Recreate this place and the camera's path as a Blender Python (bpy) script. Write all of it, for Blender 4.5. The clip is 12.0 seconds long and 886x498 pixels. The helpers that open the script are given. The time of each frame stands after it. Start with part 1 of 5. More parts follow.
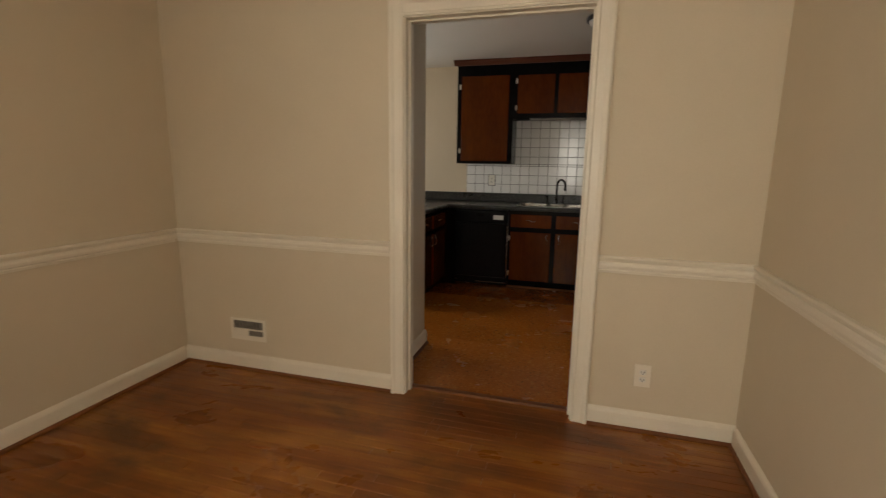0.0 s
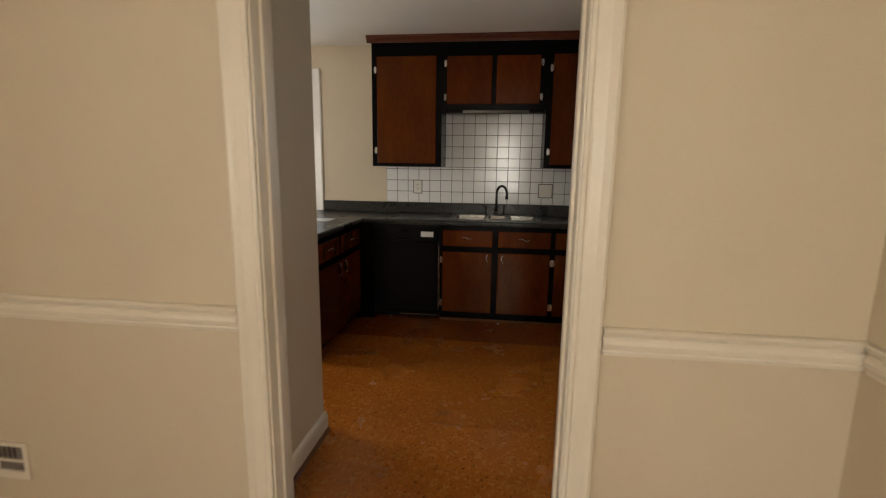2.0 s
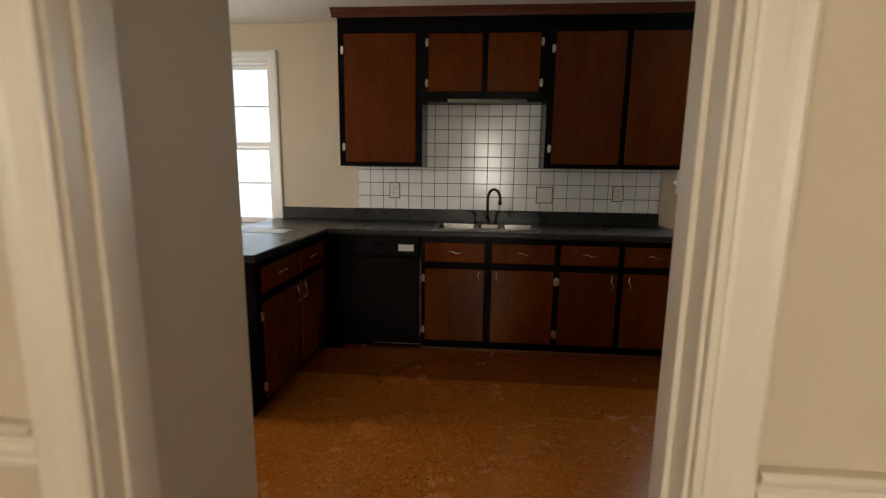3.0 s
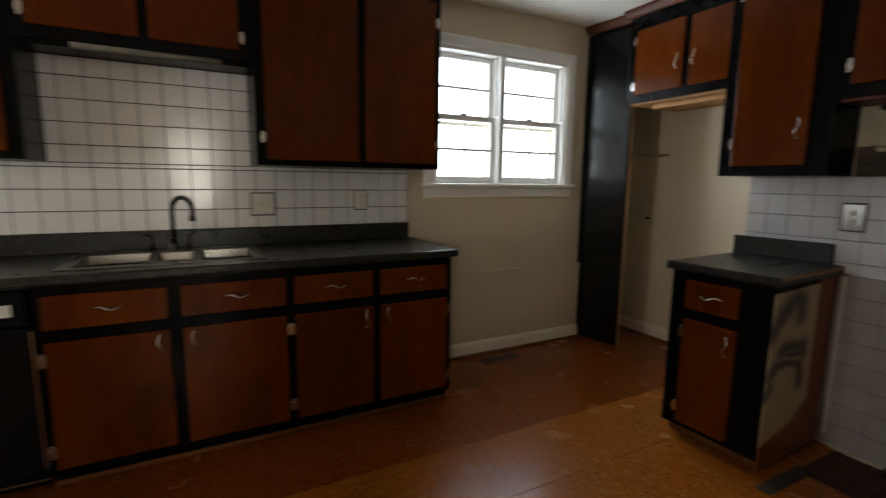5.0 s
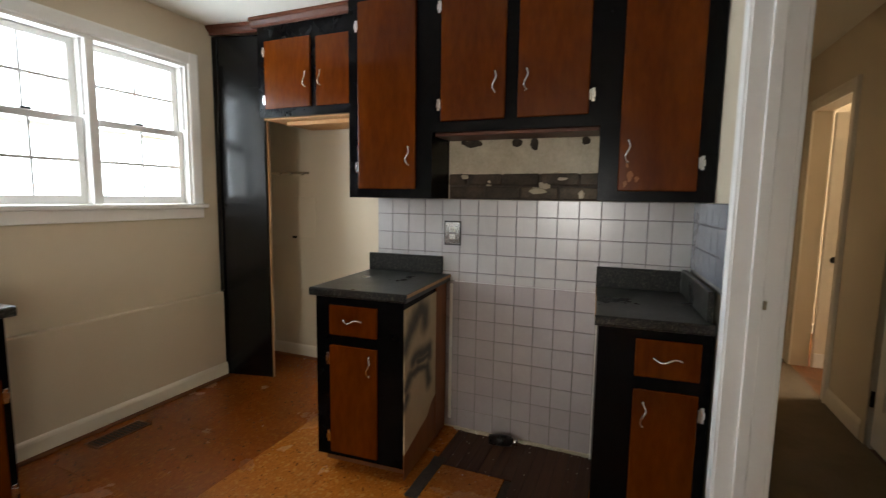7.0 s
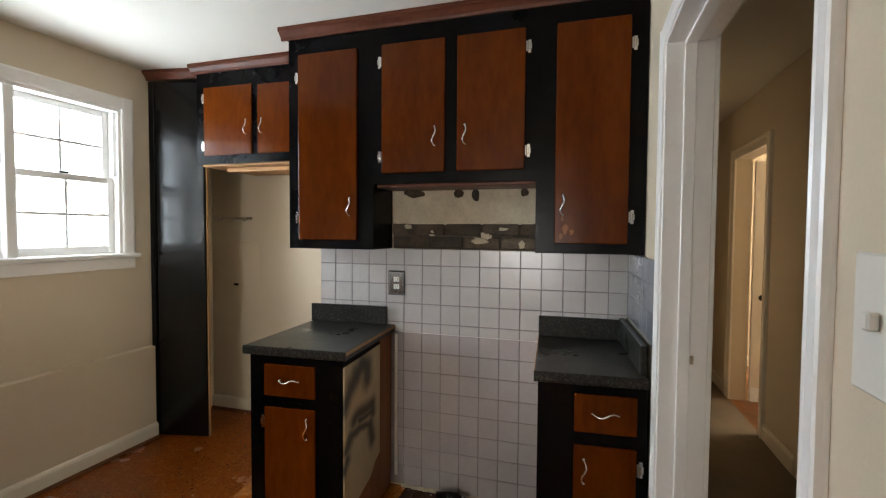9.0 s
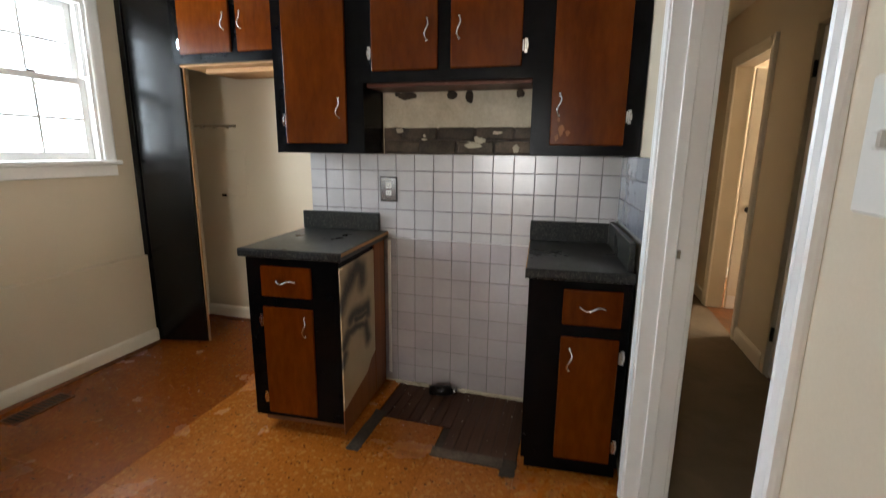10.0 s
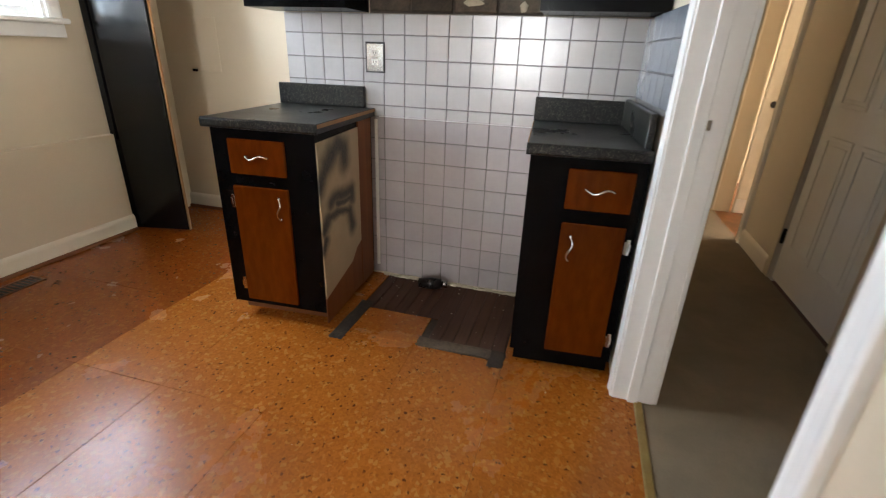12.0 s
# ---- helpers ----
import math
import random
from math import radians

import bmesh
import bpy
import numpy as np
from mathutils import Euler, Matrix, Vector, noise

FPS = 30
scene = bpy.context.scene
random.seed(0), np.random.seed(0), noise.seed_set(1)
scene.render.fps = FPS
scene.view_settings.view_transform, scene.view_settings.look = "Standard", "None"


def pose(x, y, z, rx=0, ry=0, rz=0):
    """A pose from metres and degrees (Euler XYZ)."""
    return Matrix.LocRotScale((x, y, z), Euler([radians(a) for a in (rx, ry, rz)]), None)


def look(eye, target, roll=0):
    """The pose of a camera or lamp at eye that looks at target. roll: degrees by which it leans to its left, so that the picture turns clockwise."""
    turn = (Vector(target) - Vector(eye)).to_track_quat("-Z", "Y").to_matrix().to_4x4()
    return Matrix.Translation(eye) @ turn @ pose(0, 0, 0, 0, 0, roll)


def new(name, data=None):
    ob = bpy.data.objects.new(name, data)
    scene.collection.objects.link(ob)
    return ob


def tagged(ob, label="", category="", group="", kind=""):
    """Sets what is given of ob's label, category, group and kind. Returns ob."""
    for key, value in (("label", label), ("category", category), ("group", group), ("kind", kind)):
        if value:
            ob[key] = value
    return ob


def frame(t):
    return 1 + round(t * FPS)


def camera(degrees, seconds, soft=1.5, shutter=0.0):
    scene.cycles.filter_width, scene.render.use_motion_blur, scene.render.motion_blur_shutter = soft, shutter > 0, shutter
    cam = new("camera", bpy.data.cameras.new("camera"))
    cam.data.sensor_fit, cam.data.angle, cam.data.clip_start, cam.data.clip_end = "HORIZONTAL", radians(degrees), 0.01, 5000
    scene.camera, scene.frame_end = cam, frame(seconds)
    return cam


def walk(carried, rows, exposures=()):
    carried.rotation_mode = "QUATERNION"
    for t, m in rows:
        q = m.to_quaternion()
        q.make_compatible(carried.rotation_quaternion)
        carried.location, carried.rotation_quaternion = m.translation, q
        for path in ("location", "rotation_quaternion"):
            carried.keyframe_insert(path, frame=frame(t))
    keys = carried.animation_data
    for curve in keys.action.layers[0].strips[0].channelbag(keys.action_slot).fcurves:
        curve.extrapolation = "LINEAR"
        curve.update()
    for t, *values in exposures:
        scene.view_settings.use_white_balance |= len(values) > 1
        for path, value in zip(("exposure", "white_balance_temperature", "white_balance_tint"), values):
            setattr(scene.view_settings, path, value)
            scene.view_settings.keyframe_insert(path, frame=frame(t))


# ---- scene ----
cam = camera(87.3, 12.0, 1.2, 0.5)
EXPOSURES = [(0, -0.60, 6500, 10), (0.5, -0.22, 6500, 10), (1.5, -0.12, 6400, 10), (2.0, -0.22, 6400, 10), (2.7, -0.18, 6400, 10), (4.5, -0.55, 6400, 10), (5.5, -0.02, 6450, 10), (7.5, 0.76, 6300, 10), (9.5, 0.84, 6250, 10), (10.5, 1.30, 5950, 10), (12, 1.52, 5950, 10)]
PATH = [
    (0, (0.229, -0.706, 1.363), (-0.318, 1.183, 1.0), 0.8),
    (0.5, (0.258, -0.504, 1.382), (-0.148, 1.415, 0.994), 0.3),
    (1, (0.216, -0.231, 1.38), (-0.137, 1.701, 1.003), 0.3),
    (1.5, (0.095, 0.062, 1.377), (-0.179, 2.009, 1.013), 1.1),
    (2, (0.047, 0.373, 1.374), (-0.204, 2.326, 1.022), 0.8),
    (2.5, (-0.014, 0.722, 1.371), (-0.239, 2.679, 1.027), 0.8),
    (2.7, (-0.061, 0.872, 1.359), (-0.258, 2.833, 1.019), 0.8),
    (4.3, (-0.053, 1.732, 1.292), (0.272, 3.68, 0.98), 0.6),
    (4.5, (-0.053, 1.879, 1.281), (0.47, 3.786, 0.981), 0.6),
    (5, (0.108, 2.049, 1.294), (1.029, 3.802, 1.005), 0.7),
    (5.5, (0.187, 2.079, 1.325), (1.462, 3.596, 1.051), 0.9),
    (6, (0.292, 2.188, 1.334), (1.873, 3.385, 1.076), 1.1),
    (6.5, (0.347, 2.194, 1.339), (2.106, 3.121, 1.092), 1.1),
    (7, (0.407, 2.148, 1.347), (2.252, 2.906, 1.125), 0.8),
    (7.5, (0.437, 2.110, 1.383), (2.327, 2.766, 1.224), 0.6),
    (7.7, (0.447, 2.111, 1.406), (2.347, 2.741, 1.282), 0.6),
    (9.3, (0.458, 2.080, 1.437), (2.37, 2.67, 1.358), 0.3),
    (9.5, (0.453, 2.090, 1.41), (2.364, 2.661, 1.237), 0.5),
    (10, (0.444, 2.101, 1.35), (2.328, 2.632, 0.942), 0.6),
    (10.5, (0.435, 2.105, 1.289), (2.286, 2.596, 0.72), 1.1),
    (11, (0.449, 2.09, 1.238), (2.27, 2.551, 0.552), 1.6),
    (11.5, (0.477, 2.084, 1.226), (2.274, 2.512, 0.46), 2.3),
    (12, (0.618, 2.108, 1.184), (2.394, 2.595, 0.403), 2.2),
]
walk(cam, [(t, look(eye, target, roll)) for t, eye, target, roll in PATH], EXPOSURES)

# ---- world and light ----
world = bpy.data.worlds.new("sky")
scene.world = world
world.use_nodes = True
wn = world.node_tree.nodes
sky = wn.new("ShaderNodeTexSky")
sky.sky_type, sky.sun_disc, sky.sun_elevation, sky.sun_rotation = 'NISHITA', False, radians(38), radians(90)
world.node_tree.links.new(sky.outputs[0], wn["Background"].inputs[0])
wn["Background"].inputs[1].default_value = 0.1
sun = new("sun", bpy.data.lights.new("sun", 'SUN'))
sun.data.energy, sun.data.angle, sun.data.color = 0.6, radians(14), (1.0, 0.95, 0.88)
sun.matrix_world = look((14, 4, 11), (0, 3, 0))


def window_light(x, y, z, w, h, aim, watts, color=(1.0, 0.97, 0.93)):
    """Daylight in a window's opening."""
    lamp = new("window_daylight", bpy.data.lights.new("window_daylight", 'AREA'))
    lamp.data.shape, lamp.data.size, lamp.data.size_y = 'RECTANGLE', w, h
    lamp.data.energy, lamp.data.color = watts, color
    lamp.matrix_world = look((x, y, z), (x + aim[0], y + aim[1], z + aim[2]))
    return lamp


window_light(2.13, 5.16, 1.74, 1.26, 1.0, (0, -1, 0), 33, (0.84, 0.93, 1.0))
window_light(-2.36, 5.16, 1.55, 1.14, 1.45, (0, -1, 0), 9.5, (0.86, 0.94, 1.0))
window_light(0.06, -2.86, 1.45, 0.62, 1.3, (0, 1, 0), 32, (1.0, 0.93, 0.80))
window_light(-2.47, -1.45, 1.45, 1.3, 1.3, (1, 0, 0), 25, (1.0, 0.93, 0.81))
window_light(-3.32, 3.12, 1.34, 0.62, 0.80, (1, 0, 0), 17.5, (1.0, 0.96, 0.90))
window_light(5.2, -1.75, 1.5, 1.2, 1.2, (0, 1, 0), 30, (1.0, 0.85, 0.66))

# ---- materials ----


def nodes_of(name):
    m = bpy.data.materials.new(name)
    m.use_nodes = True
    return m, m.node_tree.nodes, m.node_tree.links, m.node_tree.nodes["Principled BSDF"]


def ramp(n, l, src, stops):
    r = n.new("ShaderNodeValToRGB")
    while len(r.color_ramp.elements) < len(stops):
        r.color_ramp.elements.new(0.5)
    for e, (p, c) in zip(r.color_ramp.elements, stops):
        e.position, e.color = p, (*c, 1)
    l.new(src, r.inputs[0])
    return r.outputs[0]


def place(n, l, stretch=(1, 1, 1)):
    g, mp = n.new("ShaderNodeNewGeometry"), n.new("ShaderNodeMapping")
    mp.inputs["Scale"].default_value = stretch
    l.new(g.outputs["Position"], mp.inputs[0])
    return mp.outputs[0]


def noise(n, l, vec, scale, detail=4.0, rough=0.55, warp=0.0):
    t = n.new("ShaderNodeTexNoise")
    t.inputs["Scale"].default_value, t.inputs["Detail"].default_value = scale, detail
    t.inputs["Roughness"].default_value, t.inputs["Distortion"].default_value = rough, warp
    l.new(vec, t.inputs["Vector"])
    return t.outputs["Fac"]


def blend(n, l, fac, a, b, kind='MIX'):
    m = n.new("ShaderNodeMix")
    m.data_type, m.blend_type = 'RGBA', kind
    if hasattr(fac, "is_output"):
        l.new(fac, m.inputs[0])
    else:
        m.inputs[0].default_value = fac
    for s, v in ((m.inputs[6], a), (m.inputs[7], b)):
        if hasattr(v, "is_output"):
            l.new(v, s)
        else:
            s.default_value = (*v, 1)
    return m.outputs[2]


def calc(n, l, op, a, b=0.0, c=0.0):
    m = n.new("ShaderNodeMath")
    m.operation = op
    for s, v in zip(m.inputs, (a, b, c)):
        if hasattr(v, "is_output"):
            l.new(v, s)
        else:
            s.default_value = v
    return m.outputs[0]


def bump(n, l, p, height, strength, dist=0.002):
    b = n.new("ShaderNodeBump")
    b.inputs["Strength"].default_value, b.inputs["Distance"].default_value = strength, dist
    l.new(height, b.inputs["Height"])
    l.new(b.outputs[0], p.inputs["Normal"])


def surface(name, c1, c2, scale=3.0, fine=60.0, rough=0.5, rough_var=0.12, relief=0.15, metal=0.0, stretch=(1, 1, 1), vary=0.0, coat=0.0, spec=0.5):
    """Two colours mixed over large stains and fine grain."""
    m, n, l, p = nodes_of(name)
    v = place(n, l, stretch)
    big, small = noise(n, l, v, scale, 5, 0.6, 0.4), noise(n, l, v, fine, 3)
    mixf = calc(n, l, 'MULTIPLY_ADD', small, 0.35, calc(n, l, 'MULTIPLY', big, 0.65))
    col = ramp(n, l, mixf, [(0.32, c1), (0.68, c2)])
    if vary:
        o = n.new("ShaderNodeObjectInfo")
        tone = ramp(n, l, o.outputs["Random"], [(0, (1 - vary,) * 3), (1, (1, 1, 1))])
        col = blend(n, l, 1.0, col, tone, 'MULTIPLY')
    l.new(col, p.inputs["Base Color"])
    l.new(calc(n, l, 'MULTIPLY_ADD', big, rough_var, rough - rough_var / 2), p.inputs["Roughness"])
    p.inputs["Metallic"].default_value = metal
    p.inputs["Coat Weight"].default_value = coat
    p.inputs["Specular IOR Level"].default_value = spec
    p.inputs["Coat Roughness"].default_value = 0.15
    if relief:
        bump(n, l, p, small, relief, 0.001)
    return m


def wood(name, dark, light, along, rough=0.35, vary=0.0, relief=0.08, coat=0.0, grain=28.0):
    """Wood with its grain along one axis ('x', 'y' or 'z')."""
    m, n, l, p = nodes_of(name)
    k = {"x": (0.06, 1, 1), "y": (1, 0.06, 1), "z": (1, 1, 0.06)}[along]
    v = place(n, l, k)
    if vary:
        o, va = n.new("ShaderNodeObjectInfo"), n.new("ShaderNodeVectorMath")
        va.operation = 'MULTIPLY_ADD'
        l.new(o.outputs["Random"], va.inputs[0])
        va.inputs[1].default_value = (37, 53, 71)
        l.new(v, va.inputs[2])
        v = va.outputs[0]
    g, b = noise(n, l, v, grain, 6, 0.62, 0.6), noise(n, l, v, 4.0, 3, 0.5, 0.5)
    f = calc(n, l, 'MULTIPLY_ADD', g, 0.5, calc(n, l, 'MULTIPLY', b, 0.5))
    col = ramp(n, l, f, [(0.3, dark), (0.7, light)])
    if vary:
        col = blend(n, l, 1.0, col, ramp(n, l, o.outputs["Random"], [(0, (1 - vary,) * 3), (1, (1, 1, 1))]), 'MULTIPLY')
    l.new(col, p.inputs["Base Color"])
    l.new(calc(n, l, 'MULTIPLY_ADD', b, 0.2, rough - 0.1), p.inputs["Roughness"])
    p.inputs["Coat Weight"].default_value, p.inputs["Coat Roughness"].default_value = coat, 0.2
    p.inputs["Specular IOR Level"].default_value = 0.25
    bump(n, l, p, g, relief, 0.001)
    return m


def cork_floor(name, tone):
    m, n, l, p = nodes_of(name)
    v = place(n, l)
    wv = n.new("ShaderNodeVectorMath")
    wv.operation = 'MULTIPLY_ADD'
    nz = n.new("ShaderNodeTexNoise")
    nz.inputs["Scale"].default_value = 45
    l.new(v, nz.inputs["Vector"])
    l.new(nz.outputs["Color"], wv.inputs[0])
    wv.inputs[1].default_value = (0.018, 0.018, 0.018)
    l.new(v, wv.inputs[2])
    cells = []
    for s in (72, 120):
        t = n.new("ShaderNodeTexVoronoi")
        t.inputs["Scale"].default_value, t.inputs["Randomness"].default_value = s, 1
        l.new(wv.outputs[0], t.inputs["Vector"])
        sep = n.new("ShaderNodeSeparateColor")
        l.new(t.outputs["Color"], sep.inputs[0])
        cells.append(sep.outputs[0])
    base = ramp(n, l, cells[1], [(0, (0.32, 0.093, 0.010)), (0.5, (0.37, 0.112, 0.012)), (1, (0.42, 0.135, 0.016))])
    pale = ramp(n, l, cells[0], [(0.80, (0, 0, 0)), (0.92, (1, 1, 1))])
    dark = ramp(n, l, cells[1], [(0.012, (1, 1, 1)), (0.03, (0, 0, 0))])
    col = blend(n, l, calc(n, l, 'MULTIPLY', pale, 0.36), base, (0.55, 0.28, 0.065))
    col = blend(n, l, calc(n, l, 'MULTIPLY', dark, 0.8), col, (0.07, 0.022, 0.006))
    wear = noise(n, l, v, 1.3, 5, 0.6, 0.5)
    col = blend(n, l, 1.0, col, ramp(n, l, wear, [(0.3, (0.86, 0.83, 0.80)), (0.65, (1, 1, 1))]), 'MULTIPLY')
    o = n.new("ShaderNodeObjectInfo")
    col = blend(n, l, 1.0, col, ramp(n, l, o.outputs["Random"], [(0, (0.93, 0.92, 0.91)), (1, (1, 1, 1))]), 'MULTIPLY')
    col = blend(n, l, 1.0, col, tone, 'MULTIPLY')
    l.new(col, p.inputs["Base Color"])
    scuff = noise(n, l, v, 2.5, 5, 0.6, 0.3)
    l.new(ramp(n, l, scuff, [(0.35, (0.22,) * 3), (0.72, (0.30,) * 3)]), p.inputs["Roughness"])
    bump(n, l, p, noise(n, l, v, 9, 3), 0.05, 0.006)
    p.inputs["Specular IOR Level"].default_value = 0.4
    return m


def oak_floor():
    """Varnished oak: amber strips, soft streaks of wear and dark old stains."""
    m, n, l, p = nodes_of("oak_floor")
    o, va = n.new("ShaderNodeObjectInfo"), n.new("ShaderNodeVectorMath")
    va.operation = 'MULTIPLY_ADD'
    l.new(o.outputs["Random"], va.inputs[0])
    va.inputs[1].default_value = (37, 53, 71)
    l.new(place(n, l, (0.06, 1, 1)), va.inputs[2])
    grain = noise(n, l, va.outputs[0], 34, 6, 0.62, 0.6)
    streak = noise(n, l, place(n, l, (0.35, 1.6, 1)), 2.2, 4, 0.6, 0.5)
    stain = noise(n, l, place(n, l, (0.8, 1.2, 1)), 1.5, 5, 0.62, 0.4)
    f = calc(n, l, 'MULTIPLY_ADD', grain, 0.3, calc(n, l, 'MULTIPLY', streak, 0.7))
    col = ramp(n, l, f, [(0.34, (0.15, 0.036, 0.004)), (0.50, (0.27, 0.085, 0.010)), (0.66, (0.46, 0.19, 0.028))])
    col = blend(n, l, ramp(n, l, stain, [(0.50, (0, 0, 0)), (0.66, (0.75, 0.75, 0.75))]), col, (0.085, 0.034, 0.010))
    col = blend(n, l, 1.0, col, ramp(n, l, o.outputs["Random"], [(0, (0.80, 0.78, 0.76)), (1, (1, 1, 1))]), 'MULTIPLY')
    l.new(col, p.inputs["Base Color"])
    l.new(calc(n, l, 'MULTIPLY_ADD', stain, 0.25, 0.17), p.inputs["Roughness"])
    p.inputs["Specular IOR Level"].default_value = 0.4
    bump(n, l, p, grain, 0.05, 0.001)
    return m


def sprayed_board():
    """Bare board with soft black spray-paint strokes; object x runs along the depth, z up."""
    m, n, l, p = nodes_of("sprayed_board")
    g = n.new("ShaderNodeNewGeometry")
    v = g.outputs["Position"]
    wob = n.new("ShaderNodeTexNoise")
    wob.inputs["Scale"].default_value = 14
    l.new(v, wob.inputs["Vector"])
    wv = n.new("ShaderNodeVectorMath")
    wv.operation = 'MULTIPLY_ADD'
    l.new(wob.outputs["Color"], wv.inputs[0])
    wv.inputs[1].default_value = (0.03, 0, 0.03)
    l.new(v, wv.inputs[2])
    total = None
    for ax, az, bx_, bz, w in ((2.231, 0.657, 2.314, 0.732, 0.030), (2.314, 0.732, 2.425, 0.800, 0.034), (2.425, 0.800, 2.490, 0.775, 0.034), (2.490, 0.775, 2.487, 0.725, 0.036),
                              (2.332, 0.563, 2.390, 0.579, 0.022), (2.390, 0.579, 2.560, 0.570, 0.022), (2.560, 0.570, 2.555, 0.530, 0.024), (2.555, 0.530, 2.397, 0.546, 0.012),
                              (2.261, 0.459, 2.306, 0.505, 0.022), (2.306, 0.505, 2.405, 0.510, 0.014), (2.405, 0.510, 2.525, 0.473, 0.012), (2.530, 0.470, 2.550, 0.390, 0.026), (2.241, 0.373, 2.272, 0.415, 0.018)):
        d = Vector((bx_ - ax, 0, bz - az))
        sub = n.new("ShaderNodeVectorMath")
        sub.operation = 'SUBTRACT'
        l.new(wv.outputs[0], sub.inputs[0])
        sub.inputs[1].default_value = (ax + 0.015, 0, az + 0.015)
        flat = n.new("ShaderNodeVectorMath")
        flat.operation = 'MULTIPLY'
        l.new(sub.outputs[0], flat.inputs[0])
        flat.inputs[1].default_value = (1, 0, 1)
        dot = n.new("ShaderNodeVectorMath")
        dot.operation = 'DOT_PRODUCT'
        l.new(flat.outputs[0], dot.inputs[0])
        dot.inputs[1].default_value = d / d.length_squared
        cl = n.new("ShaderNodeClamp")
        l.new(dot.outputs["Value"], cl.inputs[0])
        sc = n.new("ShaderNodeVectorMath")
        sc.operation = 'SCALE'
        sc.inputs[0].default_value = d
        l.new(cl.outputs[0], sc.inputs["Scale"])
        df = n.new("ShaderNodeVectorMath")
        df.operation = 'DISTANCE'
        l.new(flat.outputs[0], df.inputs[0])
        l.new(sc.outputs[0], df.inputs[1])
        mr = n.new("ShaderNodeMapRange")
        mr.interpolation_type = 'SMOOTHSTEP'
        for i, q in enumerate((w * 2.8, w * 0.2, 0.0, 0.92)):
            mr.inputs[i + 1].default_value = q
        l.new(df.outputs["Value"], mr.inputs[0])
        total = mr.outputs[0] if total is None else calc(n, l, 'MAXIMUM', total, mr.outputs[0])
    grit = noise(n, l, v, 160, 2)
    total = calc(n, l, 'MULTIPLY', total, calc(n, l, 'MULTIPLY_ADD', grit, 0.5, 0.75))
    base = ramp(n, l, noise(n, l, v, 5, 5), [(0.3, (0.50, 0.37, 0.21)), (0.7, (0.60, 0.47, 0.29))])
    low = noise(n, l, v, 20, 4)
    l.new(blend(n, l, total, base, (0.035, 0.033, 0.03)), p.inputs["Base Color"])
    p.inputs["Roughness"].default_value = 0.6
    bump(n, l, p, low, 0.1, 0.001)
    return m


def glazing():
    m, n, l, p = nodes_of("window_glass")
    p.inputs["Transmission Weight"].default_value, p.inputs["Roughness"].default_value, p.inputs["IOR"].default_value = 1.0, 0.0, 1.02
    p.inputs["Base Color"].default_value = (0.97, 0.98, 0.97, 1)
    return m


PAINT = surface("cream_wall_paint", (0.60, 0.505, 0.365), (0.655, 0.557, 0.410), 1.2, 180, 0.6, 0.1, 0.25)
CEIL = surface("ceiling_paint", (0.76, 0.72, 0.63), (0.80, 0.76, 0.68), 1.5, 120, 0.75, 0.1, 0.35)
TRIM = surface("white_trim_paint", (0.73, 0.655, 0.53), (0.78, 0.71, 0.585), 4, 90, 0.36, 0.14, 0.12)
CASING = surface("white_gloss_casing", (0.84, 0.82, 0.785), (0.89, 0.87, 0.835), 5, 70, 0.32, 0.14, 0.12)
BLACK = surface("black_cabinet_paint", (0.002, 0.002, 0.0022), (0.0045, 0.004, 0.004), 4, 24, 0.25, 0.10, 0.04, spec=0.08)
GLOSSBLACK = surface("gloss_black_panel_paint", (0.003, 0.003, 0.0035), (0.006, 0.006, 0.0065), 5, 16, 0.18, 0.14, 0.05, spec=0.36)
DOORWOOD = surface("stained_door_wood", (0.070, 0.0120, 0.0006), (0.138, 0.0295, 0.0014), 4.0, 40, 0.20, 0.10, 0.02, 0.0, (1, 1, 0.30), 0.16, 0.0, 0.16)
CROWNWOOD = wood("crown_wood", (0.075, 0.022, 0.011), (0.14, 0.042, 0.02), "x", 0.4)
RAWWOOD = wood("raw_plywood", (0.40, 0.20, 0.075), (0.56, 0.32, 0.14), "x", 0.55)
EDGEWOOD = wood("raw_edge_wood", (0.36, 0.19, 0.08), (0.50, 0.30, 0.15), "z", 0.6)
CHROME = surface("chrome", (0.62, 0.60, 0.57), (0.74, 0.72, 0.69), 30, 200, 0.16, 0.1, 0.0, 1.0)
STEEL = surface("stainless_steel", (0.20, 0.19, 0.175), (0.30, 0.285, 0.265), 8, 200, 0.24, 0.12, 0.05, 1.0, (1, 12, 1))
BRONZE = surface("dark_bronze", (0.012, 0.010, 0.009), (0.03, 0.025, 0.022), 20, 120, 0.28, 0.1, 0.05, 0.5)
TILE = surface("white_glazed_tile", (0.78, 0.775, 0.76), (0.84, 0.83, 0.815), 6, 40, 0.14, 0.05, 0.04, 0, (1, 1, 1), 0.06)
GREYTILE = surface("grey_glazed_tile", (0.45, 0.428, 0.418), (0.51, 0.485, 0.475), 5, 40, 0.25, 0.06, 0.05, 0, (1, 1, 1), 0.06, 0.0, 1.0)
LILACTILE = surface("mauve_grey_tile", (0.385, 0.340, 0.332), (0.44, 0.39, 0.38), 4, 40, 0.26, 0.05, 0.05, 0, (1, 1, 1), 0.08, 0.0, 0.8)
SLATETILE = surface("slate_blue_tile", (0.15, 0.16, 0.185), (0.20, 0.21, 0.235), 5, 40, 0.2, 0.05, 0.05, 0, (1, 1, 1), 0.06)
GROUT = surface("dark_grout", (0.03, 0.026, 0.022), (0.06, 0.052, 0.045), 12, 120, 0.85, 0.1, 0.3)
